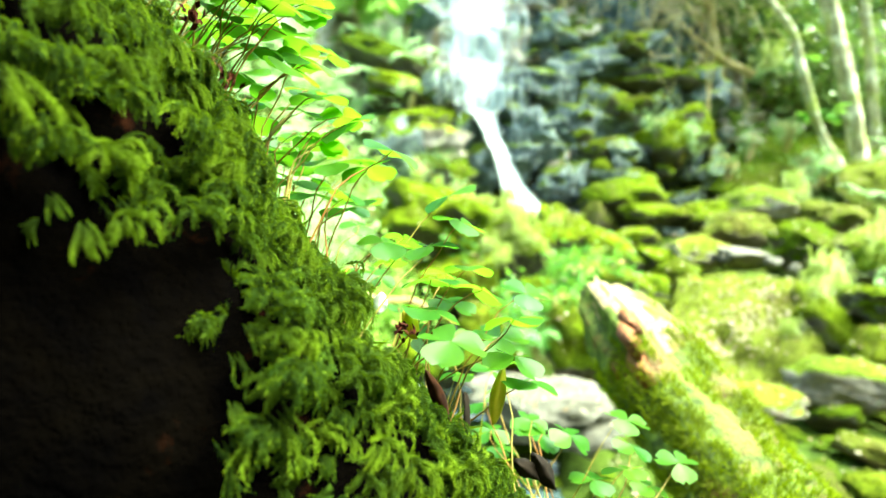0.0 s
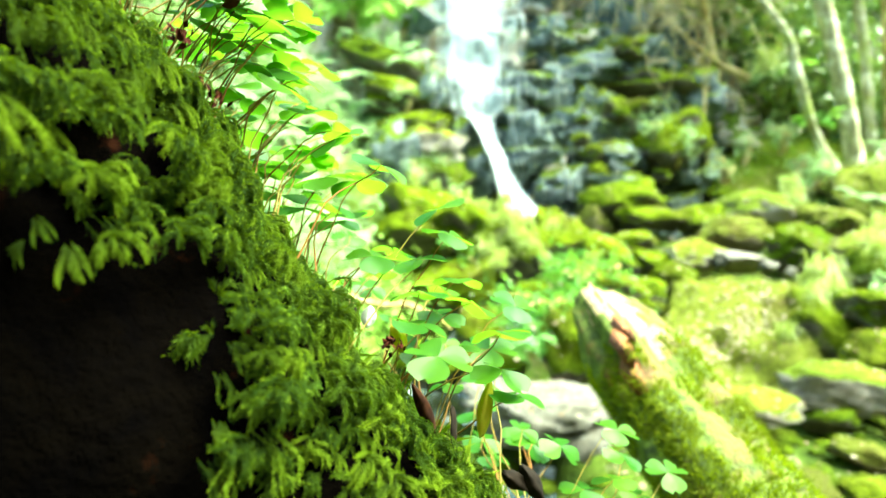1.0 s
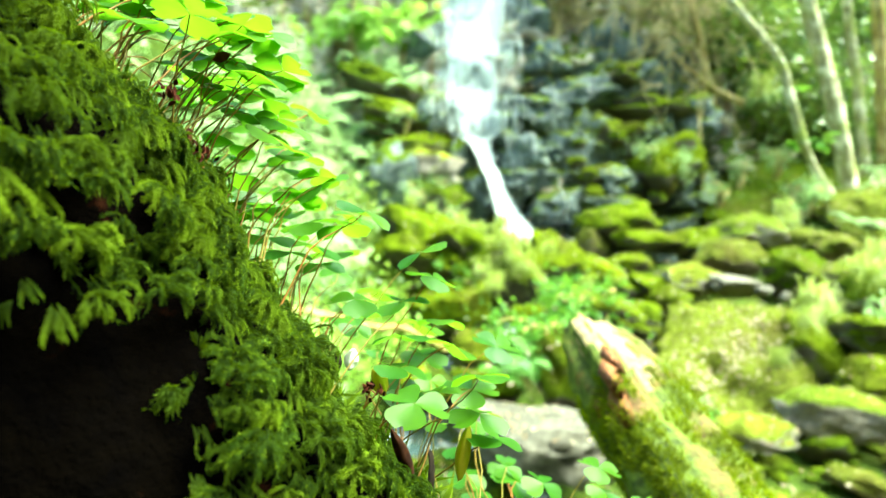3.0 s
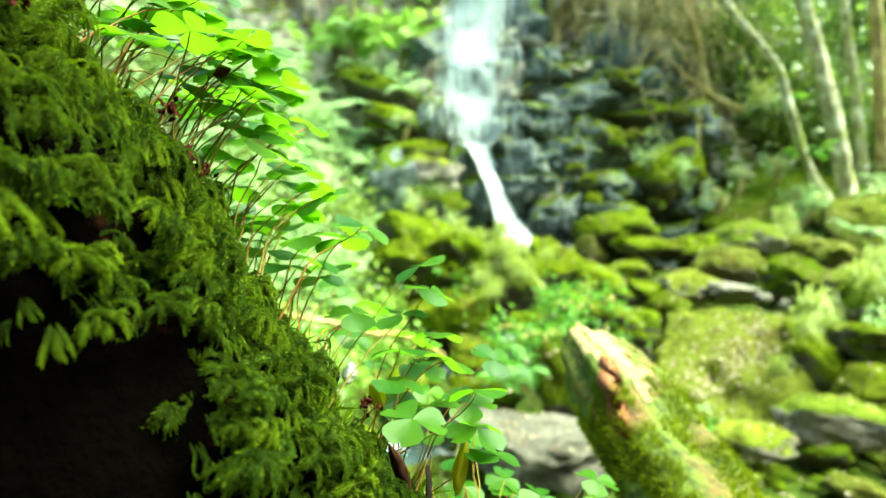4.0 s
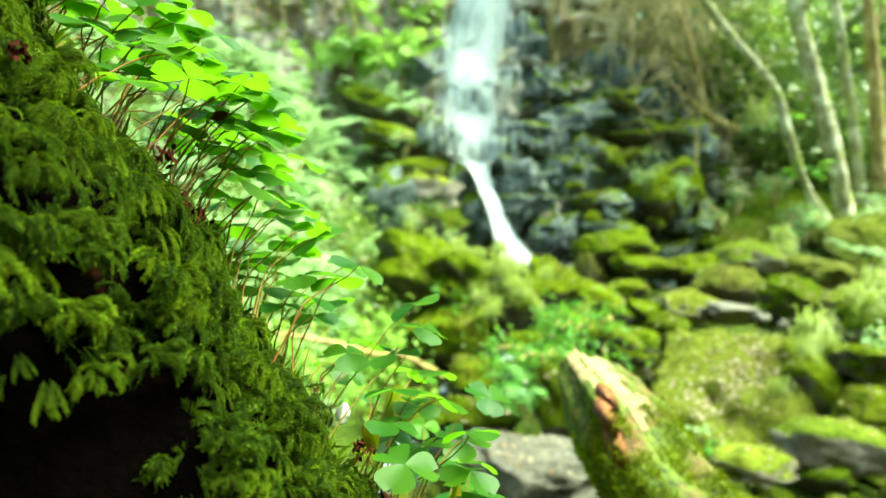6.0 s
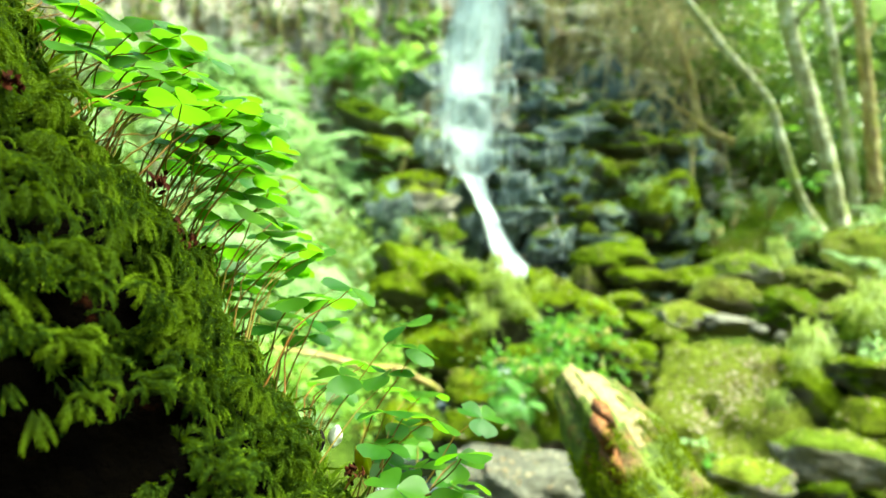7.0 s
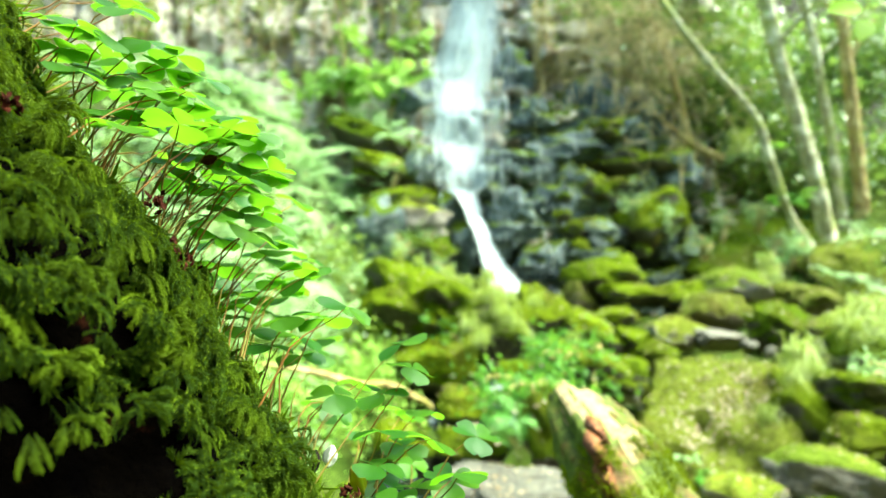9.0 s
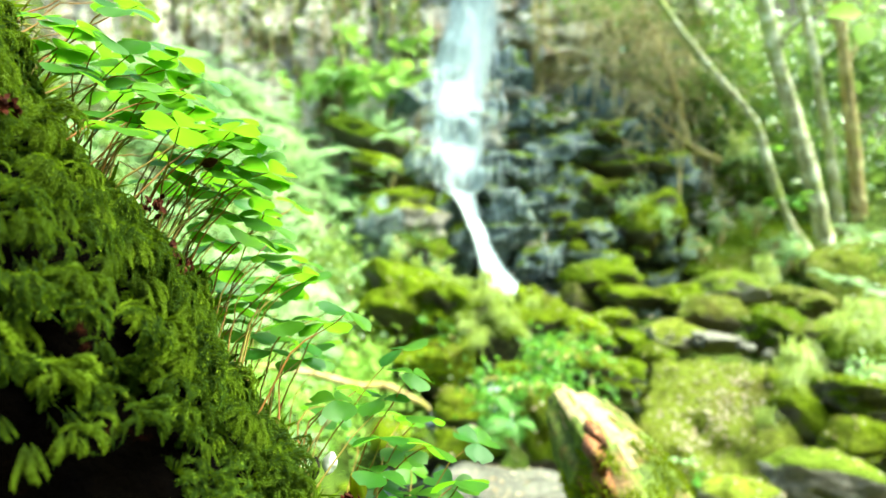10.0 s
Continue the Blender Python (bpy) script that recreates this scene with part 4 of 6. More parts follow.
def shrub(base, centres, count, size, mat, label, seed, spread=0.22, name="shrub"):
    rg = np.random.default_rng(int(seed * 10))
    t = thing(name, pose(*base), label, name.replace("_", " "))
    b = Vector(base)
    loc = [Vector(c) - b for c in centres]
    for i, c in enumerate(loc):
        V, F = tube(bend((0, 0, -0.1), c, (0.05, 0, 0.1), 8, 0.06, seed + i), np.linspace(0.018, 0.005, 8), 5)
        part("stem", fast_mesh("stem", V, F, M_BARK_OCHRE), t)
    part("foliage", fast_mesh("foliage", *clump(loc, spread, count, size, rg), mat, False), t)
    return t


def ball(c, r, k, seed):
    rg = np.random.default_rng(int(seed * 100))
    return [tuple(np.array(c) + rg.normal(size=3) * np.array(r) * 0.6) for _ in range(k)]


GLOSS = "dense shrub with small glossy green leaves"
for i, (c, r, k, count, mat) in enumerate((
    ((2.28, 6.58, 3.68), (0.5, 0.3, 0.5), 9, 2600, M_BUSH), ((3.11, 6.58, 3.57), (0.6, 0.3, 0.6), 10, 3200, M_BUSH),
    ((3.37, 6.48, 2.85), (0.5, 0.3, 0.5), 9, 2800, M_BUSH), ((4.07, 6.58, 3.34), (0.6, 0.3, 0.7), 10, 3200, M_BUSH),
    ((4.82, 6.38, 3.29), (0.6, 0.3, 0.7), 10, 3200, M_BUSH), ((4.7, 6.08, 2.13), (0.5, 0.3, 0.5), 9, 2600, M_BUSH),
    ((3.46, 6.18, 2.13), (0.4, 0.25, 0.35), 7, 1600, M_IVY), ((3.93, 6.08, 2.06), (0.4, 0.25, 0.4), 7, 1600, M_BUSH),
    ((1.87, 6.68, 3.96), (0.4, 0.2, 0.3), 7, 1400, M_BRIGHT), ((2.85, 6.28, 2.73), (0.35, 0.25, 0.4), 7, 1600, M_IVY))):
    shrub(tuple(np.array(c) + (0, 0.35, -0.5)), ball(c, r, k, 3 + i), count, 0.085, mat, GLOSS, 20 + i, 0.19)

# moss cushions and roots on the cascade
for i, c in enumerate(((1.24, 5.33, 1.68), (1.2, 5.28, 1.51), (1.29, 5.23, 1.38), (1.59, 5.23, 1.28), (1.6, 5.43, 1.75), (1.73, 5.48, 1.82), (1.03, 5.18, 1.09), (1.86, 5.18, 1.2), (1.33, 5.2, 1.24))):
    w = 0.13 + 0.03 * (i % 3)
    boulder(c, (w, w, w * 0.75), 60 + i * 0.7, M_ROCK_GREEN, "bright yellow-green moss cushion on the wet rock face", "moss_cushion", (0, 0, 30 * i), 1.6, 3, 2.2, "moss cushions")
for i, (a, b) in enumerate((((2.35, 5.58, 2.27), (2.32, 5.38, 1.16)), ((2.43, 5.58, 2.33), (2.28, 5.48, 1.47)), ((1.85, 5.88, 2.88), (1.85, 5.78, 2.19)), ((-0.91, 6.28, 3.65), (-0.85, 6.18, 2.68)), ((1.25, 6.38, 3.94), (1.18, 6.18, 2.72)))):
    V, F = tube(bend(a, b, (0.02, 0, 0), 14, 0.05, 40 + i), np.linspace(0.010, 0.004, 14), 5, 0.2)
    tagged(new("hanging_root", fast_mesh("hanging_root", V, F, M_BARK_OCHRE)), "thin pale root hanging down the rock face", "root", "hanging roots")

# dry stalks hanging under the shrubs
rg = np.random.default_rng(51)
for centre, count in (((2.08, 5.95, 3.50), 180), ((1.75, 5.98, 3.80), 50), ((2.38, 5.85, 3.0), 65)):
    t = thing("dry_stalks", pose(*centre), "tangle of dry straw-coloured stalks hanging from the cliff", "dry stalks")
    for i in range(count):
        c = rg.normal(size=3) * (0.28, 0.12, 0.33)
        e = c + (rg.normal(0, 0.28), rg.normal(0, 0.06) - 0.05, -abs(rg.normal(0.45, 0.3)))
        V, F = tube(bend(c, e, (rg.normal(0, 0.14), -0.05, 0.16), 9, 0.11, i + 40 * centre[0]), np.linspace(0.0055, 0.0025, 9), 3)
        part("stalk", fast_mesh("stalk", V, F, M_STRAW), t)

# ivy on the cliff
rg = np.random.default_rng(61)
for i, (c, w, h, count, mat, size) in enumerate((
    ((-2.77, 6.58, 3.54), 0.7, 0.8, 1500, M_IVY, 0.09), ((-1.99, 6.58, 3.69), 0.6, 0.7, 1300, M_IVY, 0.09), ((-1.2, 6.58, 3.71), 0.6, 0.7, 1500, M_IVY, 0.10),
    ((-0.4, 6.58, 3.73), 0.5, 0.8, 1500, M_IVY, 0.10), ((-3.44, 6.38, 3.45), 0.8, 0.9, 1300, M_IVY, 0.09), ((-4.05, 6.18, 3.12), 0.9, 0.9, 1200, M_IVY, 0.09),
    ((1.42, 6.53, 3.63), 0.25, 0.8, 700, M_BRIGHT, 0.07), ((1.18, 6.38, 3.14), 0.12, 0.6, 300, M_IVY, 0.07))):
    t = thing("ivy", pose(*c), "hanging ivy and creepers on the cliff face", "ivy", "cliff creepers")
    sets, tips = [], []
    for k in range(14):
        x, z = rg.uniform(-w, w) * 0.6, rg.uniform(0.0, h)
        a = Vector((x, 0.1, z + 0.4))
        b = Vector((x + rg.normal(0, 0.08), -0.12, z - rg.uniform(0.3, 0.9)))
        line = bend(a, b, (0, -0.06, 0), 10, 0.06, k + i * 3.0)
        sets.append(tube(line, np.linspace(0.010, 0.004, 10), 4))
        tips += line[2:]
    part("vine", fast_mesh("vine", *joined(*sets), M_BARK_OCHRE), t, "thin woody creepers")
    part("foliage", fast_mesh("foliage", *clump(tips, 0.06, count // 6, size * 0.85, rg), mat, False), t)

# broad-leaved plants hanging from the overhang
LOBED_V = [(0, 0.35, 0.02)] + [(0.62 * r * math.sin(f), 0.42 - 0.62 * r * math.cos(f), -0.25 * (r - 0.4) ** 2) for f, r in zip(np.linspace(0.25, 2 * math.pi - 0.25, 15), (0.45, 0.75, 0.5, 0.95, 0.55, 1.0, 0.6, 1.1, 0.6, 1.0, 0.55, 0.95, 0.5, 0.75, 0.45))]
LOBED_F = [(0, k + 1, k + 2) for k in range(14)]
for i, (c, n) in enumerate((((-1.30, 6.30, 2.95), 14), ((-1.02, 6.34, 3.02), 22), ((-0.80, 6.32, 3.14), 30), ((-0.62, 6.26, 3.0), 34), ((-0.42, 6.34, 3.16), 16), ((-0.24, 6.32, 3.06), 24), ((-0.06, 6.34, 3.12), 16), ((-0.78, 6.42, 3.5), 16), ((-0.2, 6.42, 3.55), 14))):
    t = thing("overhang_plant", pose(*c), "bright yellow-green plant hanging from the cliff overhang", "plant", "overhang plants")
    P = rg.normal(size=(n, 3)) * (0.11, 0.06, 0.075)
    R = turns(n, 0.6, rg) @ np.array([[1, 0, 0], [0, 0.5, 0.86], [0, -0.86, 0.5]])
    part("leaves", fast_mesh("leaves", *scatter(LOBED_V, LOBED_F, R, P, rg.uniform(0.08, 0.22, n)), M_BRIGHT, False), t)


# ---- ferns ----


def frond_arrays(length, pairs, rise, droop, width):
    """A bent midrib with two rows of toothed, tapering leaflets."""
    def mid(t):
        return np.array([0, length * t * (1 - 0.25 * droop * t), length * (rise * t - droop * t * t)])
    sets = []
    rib = [mid(t) for t in np.linspace(0, 1, 10)]
    sets.append(tube(rib, np.linspace(0.004, 0.0012, 10) * length * 2, 4))
    for k in range(pairs):
        t = 0.14 + 0.84 * k / pairs
        w = width * length * math.sin(math.pi * min(1, (t * 0.86 + 0.12))) ** 0.8 * (1 - 0.35 * t)
        p = mid(t)
        for s in (-1, 1):
            a = np.array([s * 0.93, 0.36, 0.05])
            b = np.array([-s * 0.36, 0.93, 0.0])
            h = w * 0.11
            V, m = [], 6
            for j in range(m):
                q = j / (m - 1)
                half = h * (1 - q ** 1.6) * (1.0 if j % 2 else 0.62) + 0.0006
                c = p + a * w * q + np.array([0, 0, -0.22 * w * q * q])
                V += [c - b * half, c + b * half]
            F = [(2 * j, 2 * j + 2, 2 * j + 3, 2 * j + 1) for j in range(m - 1)]
            sets.append((np.array(V), np.array(F)))
    return joined(*sets)


FRONDS = [fast_mesh("frond", *frond_arrays(1.0, 20, r, d, w), M_FERN, False) for r, d, w in ((0.9, 0.75, 0.26), (0.7, 0.8, 0.24), (0.5, 0.75, 0.28), (1.1, 0.85, 0.22))]


GREEN_FRONDS = [fast_mesh("frond", *frond_arrays(1.0, 15, r, d, w), M_FERN_GREEN, False) for r, d, w in ((0.9, 0.75, 0.30), (0.7, 0.8, 0.27), (0.5, 0.75, 0.32), (1.1, 0.85, 0.26))]


def fern(loc, size, count, label, seed, lean=(0, 0)):
    rg = np.random.default_rng(int(seed * 10))
    t = thing("fern", pose(*loc, lean[0], lean[1], 0), label, "fern", "ferns")
    for i in range(count):
        s = size * rg.uniform(0.75, 1.15)
        m = pose(0, 0, 0, rg.uniform(-12, 12), rg.uniform(-10, 10), 360 * i / count + rg.uniform(-18, 18)) @ Matrix.Diagonal((s, s, s, 1))
        part("frond", (GREEN_FRONDS if label.startswith(("green", "small")) else FRONDS)[rg.integers(0, 4)], t, at=m)
    return t


PALE = "pale green fern on the slope below the cliff"
bpy.context.view_layer.update()
deps = bpy.context.evaluated_depsgraph_get()


def drop(x, y, top=1.2):
    """The first surface under a place, and which way it faces."""
    hit, place, normal, _, _, _ = scene.ray_cast(deps, Vector((x, y, top)), Vector((0, 0, -1)))
    return (place, normal) if hit else (Vector((x, y, ground_z(x, y))), Vector((0, 0, 1)))


rg = np.random.default_rng(77)
spots = []
while len(spots) < 44:
    x, y = rg.uniform(-3.0, -0.55), rg.uniform(3.3, 6.3)
    if x > -0.8 and y > 5.3 or any((x - a) ** 2 + (y - b) ** 2 < 0.07 for a, b in spots):
        continue
    spots.append((x, y))
for i, (x, y) in enumerate(spots):
    fern((x, y, ground_z(x, y)), rg.uniform(0.42, 0.68) * (0.72 if y < 4.4 else 1.0), 7, PALE, 70 + i, (24, 0))
for i, c in enumerate(((-0.72, 5.18, 1.79), (-0.6, 4.78, 1.37), (-0.65, 4.48, 1.12), (-0.61, 5.88, 2.16), (-0.96, 5.88, 2.29), (-0.41, 4.18, 0.95), (-0.66, 3.88, 0.81), (-0.79, 6.18, 2.54), (-0.55, 6.08, 2.4), (-0.33, 5.78, 2.15), (-0.51, 5.53, 1.79), (-0.58, 5.28, 1.58), (-0.89, 6.28, 2.79))):
    p, _ = drop(c[0], c[1], c[2] + 0.3)
    fern(p, 0.36, 7, PALE, 130 + i, (26, 0))
# low leaves that cover the slope
rg = np.random.default_rng(78)
n = 10000
gx, gy = -0.35 - np.abs(rg.normal(0, 1.5, n)), 6.5 - np.abs(rg.normal(0, 2.4, n))
P = np.array([(x, y, ground_z(x, y) + rg.uniform(0.0, 0.10)) for x, y in zip(gx, gy)])
tagged(new("ground_cover", fast_mesh("ground_cover", *scatter(LEAF_V, LEAF_F, turns(n, 0.8, rg), P, rg.uniform(0.03, 0.075, n)), M_FERN, False)), "low leafy plants covering the slope below the cliff", "ground cover", kind="stuff")
n = 5500
gx, gy = 2.3 + np.abs(rg.normal(0, 1.2, n)), 6.2 - np.abs(rg.normal(0, 2.0, n))
P = np.array([(x, y, ground_z(x, y) + rg.uniform(0.0, 0.07)) for x, y in zip(gx, gy)])
tagged(new("ground_cover", fast_mesh("ground_cover", *scatter(LEAF_V, LEAF_F, turns(n, 0.8, rg), P, rg.uniform(0.02, 0.06, n)), M_IVY, False)), "low leafy plants and litter on the bank", "ground cover", kind="stuff")
fern((3.05, 4.38, 0.99), 0.24, 7, "light green fern on the overgrown bank", 109, (10, 0))
fern((3.21, 4.18, 0.92), 0.24, 7, "light green fern on the overgrown bank", 110, (14, 0))
fern((3.43, 4.58, 1.32), 0.34, 8, "light green fern beside the tree clump", 101, (10, -10))
fern((3.18, 5.18, 1.32), 0.2, 7, "light green fern on the mossy slope", 102)
fern((0.0, 3.38, 0.78), 0.13, 6, "small green fern on the boulder", 103, (30, 0))
fern((0.3, 2.23, 0.53), 0.15, 9, "green fern beside the stream", 104, (14, 0))
fern((0.25, 2.13, 0.47), 0.12, 8, "green fern beside the stream", 107, (20, -10))
fern((0.41, 2.33, 0.57), 0.13, 8, "green fern beside the stream", 108, (10, 10))
fern((0.34, 2.13, 0.52), 0.15, 8, "green fern beside the stream", 105, (25, 10))
fern((3.12, 5.88, 2.18), 0.32, 7, "drooping light fern below the shrubs", 106, (20, -20))

# bushes of the left slope
for i, (c, count) in enumerate((((-0.8, 4.6, 1.15), 900), ((-1.16, 5.02, 1.85), 900), ((-1.17, 3.9, 1.12), 900), ((-0.85, 3.5, 0.76), 900), ((-0.61, 4.5, 0.85), 800),
                                ((-1.15, 3.18, 0.79), 900), ((-0.5, 3.54, 0.51), 900), ((-0.64, 2.9, 0.44), 900), ((-0.3, 3.18, 0.33), 800), ((-0.44, 2.66, 0.3), 800), ((-0.51, 4.4, 0.7), 700), ((-0.77, 6.28, 2.47), 500))):
    shrub(tuple(np.array(c) + (0, 0.1, -0.25)), ball(c, (0.26, 0.2, 0.17), 7, 50 + i), count, 0.05, M_BRIGHT if i in (7, 8, 9) else M_IVY if i in (0, 2, 4, 6, 10) else M_FERN, "low green undergrowth on the slope", 120 + i, 0.09, "undergrowth")
for i, (c, count) in enumerate((((0.38, 2.23, 0.61), 500), ((0.51, 2.48, 0.65), 500), ((0.65, 2.68, 0.65), 450), ((0.17, 3.18, 0.58), 350), ((2.01, 5.18, 1.47), 350), ((1.84, 5.28, 1.6), 250), ((3.08, 4.98, 1.26), 300), ((2.01, 2.58, 0.6), 300), ((2.73, 5.48, 1.48), 200), ((3.07, 5.48, 1.59), 220), ((2.45, 5.28, 1.26), 160), ((2.0, 5.58, 1.84), 160), ((3.0, 5.18, 1.31), 160), ((-0.01, 5.03, 1.28), 220), ((0.08, 4.88, 1.07), 200), ((-0.22, 4.88, 1.21), 240), ((-0.3, 5.38, 1.92), 200))):
    shrub(tuple(np.array(c) + (0, 0.05, -0.10)), ball(c, (0.10, 0.08, 0.06), 5, 80 + i), count, 0.032, M_FERN_GREEN if i < 4 else M_FERN, "small leafy plant growing on mossy rocks", 150 + i, 0.045, "rock_plant")

# ---- grass tufts ----


def grass(loc, size, seed, label="tuft of pale green grass hanging over a boulder"):
    rg = np.random.default_rng(int(seed * 10))
    sets = []
    for i in range(60):
        a = rg.uniform(0, 2 * math.pi)
        r = rg.uniform(0.3, 1.0) * size
        d = Vector((math.cos(a) * r * 0.7, math.sin(a) * r * 0.5 - 0.3 * size, rg.uniform(-0.5, 0.6) * size))
        line = bend((rg.normal(0, 0.15) * size, rg.normal(0, 0.1) * size, 0), d, (0, 0, 0.35 * size), 6)
        w = 0.022 * size
        V = np.array([[p.x + s * w * (1 - k / 5.5), p.y, p.z] for k, p in enumerate(line) for s in (-1, 1)])
        sets.append((V, np.array([(2 * k, 2 * k + 1, 2 * k + 3, 2 * k + 2) for k in range(5)])))
    ob = new("grass_tuft", fast_mesh("grass_tuft", *joined(*sets), M_GRASS, False))
    ob.location = loc
    return tagged(ob, label, "grass", "grass tufts")


for i, (c, s) in enumerate((((0.33, 3.38, 0.84), 0.16), ((0.26, 3.28, 0.73), 0.16), ((0.42, 3.33, 0.79), 0.14), ((0.68, 3.73, 0.82), 0.13), ((1.71, 2.68, 0.66), 0.15), ((1.56, 2.53, 0.58), 0.12),
                            ((2.0, 2.78, 0.74), 0.16), ((2.11, 2.78, 0.75), 0.15), ((1.89, 4.28, 0.78), 0.14), ((2.78, 4.88, 1.07), 0.22), ((2.71, 4.68, 0.98), 0.18),
                            ((0.19, 3.68, 0.93), 0.12), ((-0.16, 3.78, 0.96), 0.12), ((-0.29, 3.68, 0.89), 0.12), ((2.57, 3.38, 0.81), 0.16), ((0.37, 3.33, 0.87), 0.17), ((0.46, 3.28, 0.75), 0.16), ((0.3, 3.13, 0.66), 0.15), ((0.54, 3.38, 0.66), 0.15), ((0.11, 3.43, 0.91), 0.14))):
    grass(c, s, 200 + i)

# ---- stick across the stream, litter ----
V, F = tube([Vector(p) for p in bend((-0.65, 2.48, 0.65), (-0.24, 2.58, 0.55), (0, 0, 0.01), 8, 0.01, 2)] + [Vector(p) for p in bend((-0.15, 2.6, 0.55), (0.05, 2.68, 0.43), (0, 0, 0.012), 6, 0.01, 3)],
            [0.010, 0.011, 0.012, 0.013, 0.014, 0.015, 0.015, 0.016, 0.016, 0.015, 0.014, 0.013, 0.012, 0.009], 9, 0.25)
tagged(new("stick", fast_mesh("stick", V, F, M_BARK_OCHRE)), "long bare brown stick lying over the stream bank", "stick")
for a, b in (((0.04, 3.08, 0.67), (0.17, 3.08, 0.6)), ((0.09, 3.08, 0.68), (0.14, 3.08, 0.55))):
    V, F = tube(bend(a, b, (0, 0, 0.02), 7, 0.01, 4), np.linspace(0.005, 0.002, 7), 5)
    tagged(new("twig", fast_mesh("twig", V, F, M_DEAD)), "dead reddish brown fern stalk on mossy rock", "twig")

rg = np.random.default_rng(91)
LITTER = fast_mesh("fallen_leaf", np.array(LEAF_V) * (1, 1, 1.6) - (0, 0.5, 0), LEAF_F, M_LITTER, False)
bpy.context.view_layer.update()
deps = bpy.context.evaluated_depsgraph_get()

for i in range(400):
    x, y = (1.20, 1.36, 1.52)[i % 3] + rg.normal(0, 0.10), (2.58, 2.66, 2.84)[i % 3] + rg.normal(0, 0.09)
    if i > 270:
        x, y = 0.36 + rg.normal(0, 0.14), 1.95 + rg.normal(0, 0.12)
    if i > 310:
        x, y = rg.uniform(2.0, 4.2), rg.uniform(4.6, 5.9)
    p, nrm = drop(x, y, 1.9)
    q = Vector((0, 0, 1)).rotation_difference(nrm).to_matrix().to_4x4()
    s = rg.uniform(0.014, 0.032)
    ob = new("fallen_leaf", LITTER)
    ob.matrix_basis = Matrix.Translation(p + nrm * 0.004) @ q @ pose(0, 0, 0, 0, rg.uniform(-20, 20), rg.uniform(0, 360)) @ Matrix.Diagonal((s, s, s, 1))
    tagged(ob, "small dry curled leaf lying on mossy stone", "leaf", "fallen leaves on stones")

n = 9000
P, N = np.zeros((n, 3)), np.zeros((n, 3))
for i in range(n):
    p, nrm = drop(rg.uniform(-0.2, 3.4), rg.uniform(1.7, 6.1), 2.4)
    P[i], N[i] = p + nrm * 0.004, nrm
up = N + rg.normal(size=N.shape) * 0.3
tagged(new("leaf_litter", fast_mesh("leaf_litter", *scatter(np.array(LEAF_V) - (0, 0.5, 0), LEAF_F, frames_along(up, rg), P, rg.uniform(0.006, 0.024, n)), M_LITTER, False)), "dry leaf flakes and grit strewn over the stones", "litter", kind="stuff")

tri = np.concatenate([SF[:, [0, 1, 2]], SF[:, [0, 2, 3]]])
P, N = on_faces(SV, tri, lambda C, N: (np.abs(N[:, 1]) + 0.3) * (C[:, 0] < 2.1) * (C[:, 2] < 2.2), 1500, rg)
N = N * np.where(N[:, 1:2] > 0, -1.0, 1.0)
tagged(new("spray_flecks", fast_mesh("spray_flecks", *scatter(np.array(LEAF_V) - (0, 0.5, 0), LEAF_F, frames_along(N + rg.normal(size=N.shape) * 0.3, rg), P + N * 0.006, rg.uniform(0.006, 0.016, len(P))), M_THREAD, False)),
       "white flecks of spray and petals on the wet rock face", "spray", kind="stuff")

# ---- broad-leaved plants ----


def broad_plant(loc, size, count, mat, label, seed):
    """A rosette of broad leaves on short stalks."""
    rg = np.random.default_rng(seed)
    t = thing("leafy_plant", pose(*loc), label, "plant", "leafy plants")
    for i in range(count):
        h = 2 * math.pi * i / count + rg.uniform(-0.4, 0.4)
        k = size * rg.uniform(0.6, 1.1)
        tip = Vector((math.cos(h), math.sin(h), rg.uniform(0.5, 1.3))) * k * 0.55
        part("stalk", fast_mesh("stalk", *tube(bend((0, 0, -0.02), tip, (0, 0, 0.1 * k), 5), np.linspace(0.035, 0.018, 5) * size, 5), mat), t)
        m = Matrix.Translation(tip) @ pose(0, 0, 0, 0, 0, math.degrees(h) - 90) @ pose(0, 0, 0, rg.uniform(-35, 15), rg.uniform(-20, 20), 0)
        part("leaf", fast_mesh("leaf", np.array(BROAD_V) * k, BROAD_F, mat), t, at=m)


for i, c in enumerate([(3.05, 5.15, 1.29), (3.18, 5.2, 1.37), (3.24, 5.75, 1.97)]):
    p, _ = drop(c[0], c[1], c[2] + 0.4)
    broad_plant(p, 0.15, 9, M_FERN_GREEN, "broad-leaved green plant on the mossy slope", 900 + i)
for i, c in enumerate([(1.0, 2.42, 0.38), (1.2, 2.36, 0.36), (1.13, 2.36, 0.34), (1.09, 2.45, 0.41), (1.22, 2.32, 0.3)]):
    p, _ = drop(c[0], c[1], 1.1)
    broad_plant(p, 0.055, 8, M_FERN if i % 2 else M_FERN_GREEN, "small broad-leaved plant rooted in the huge boulder", 920 + i)
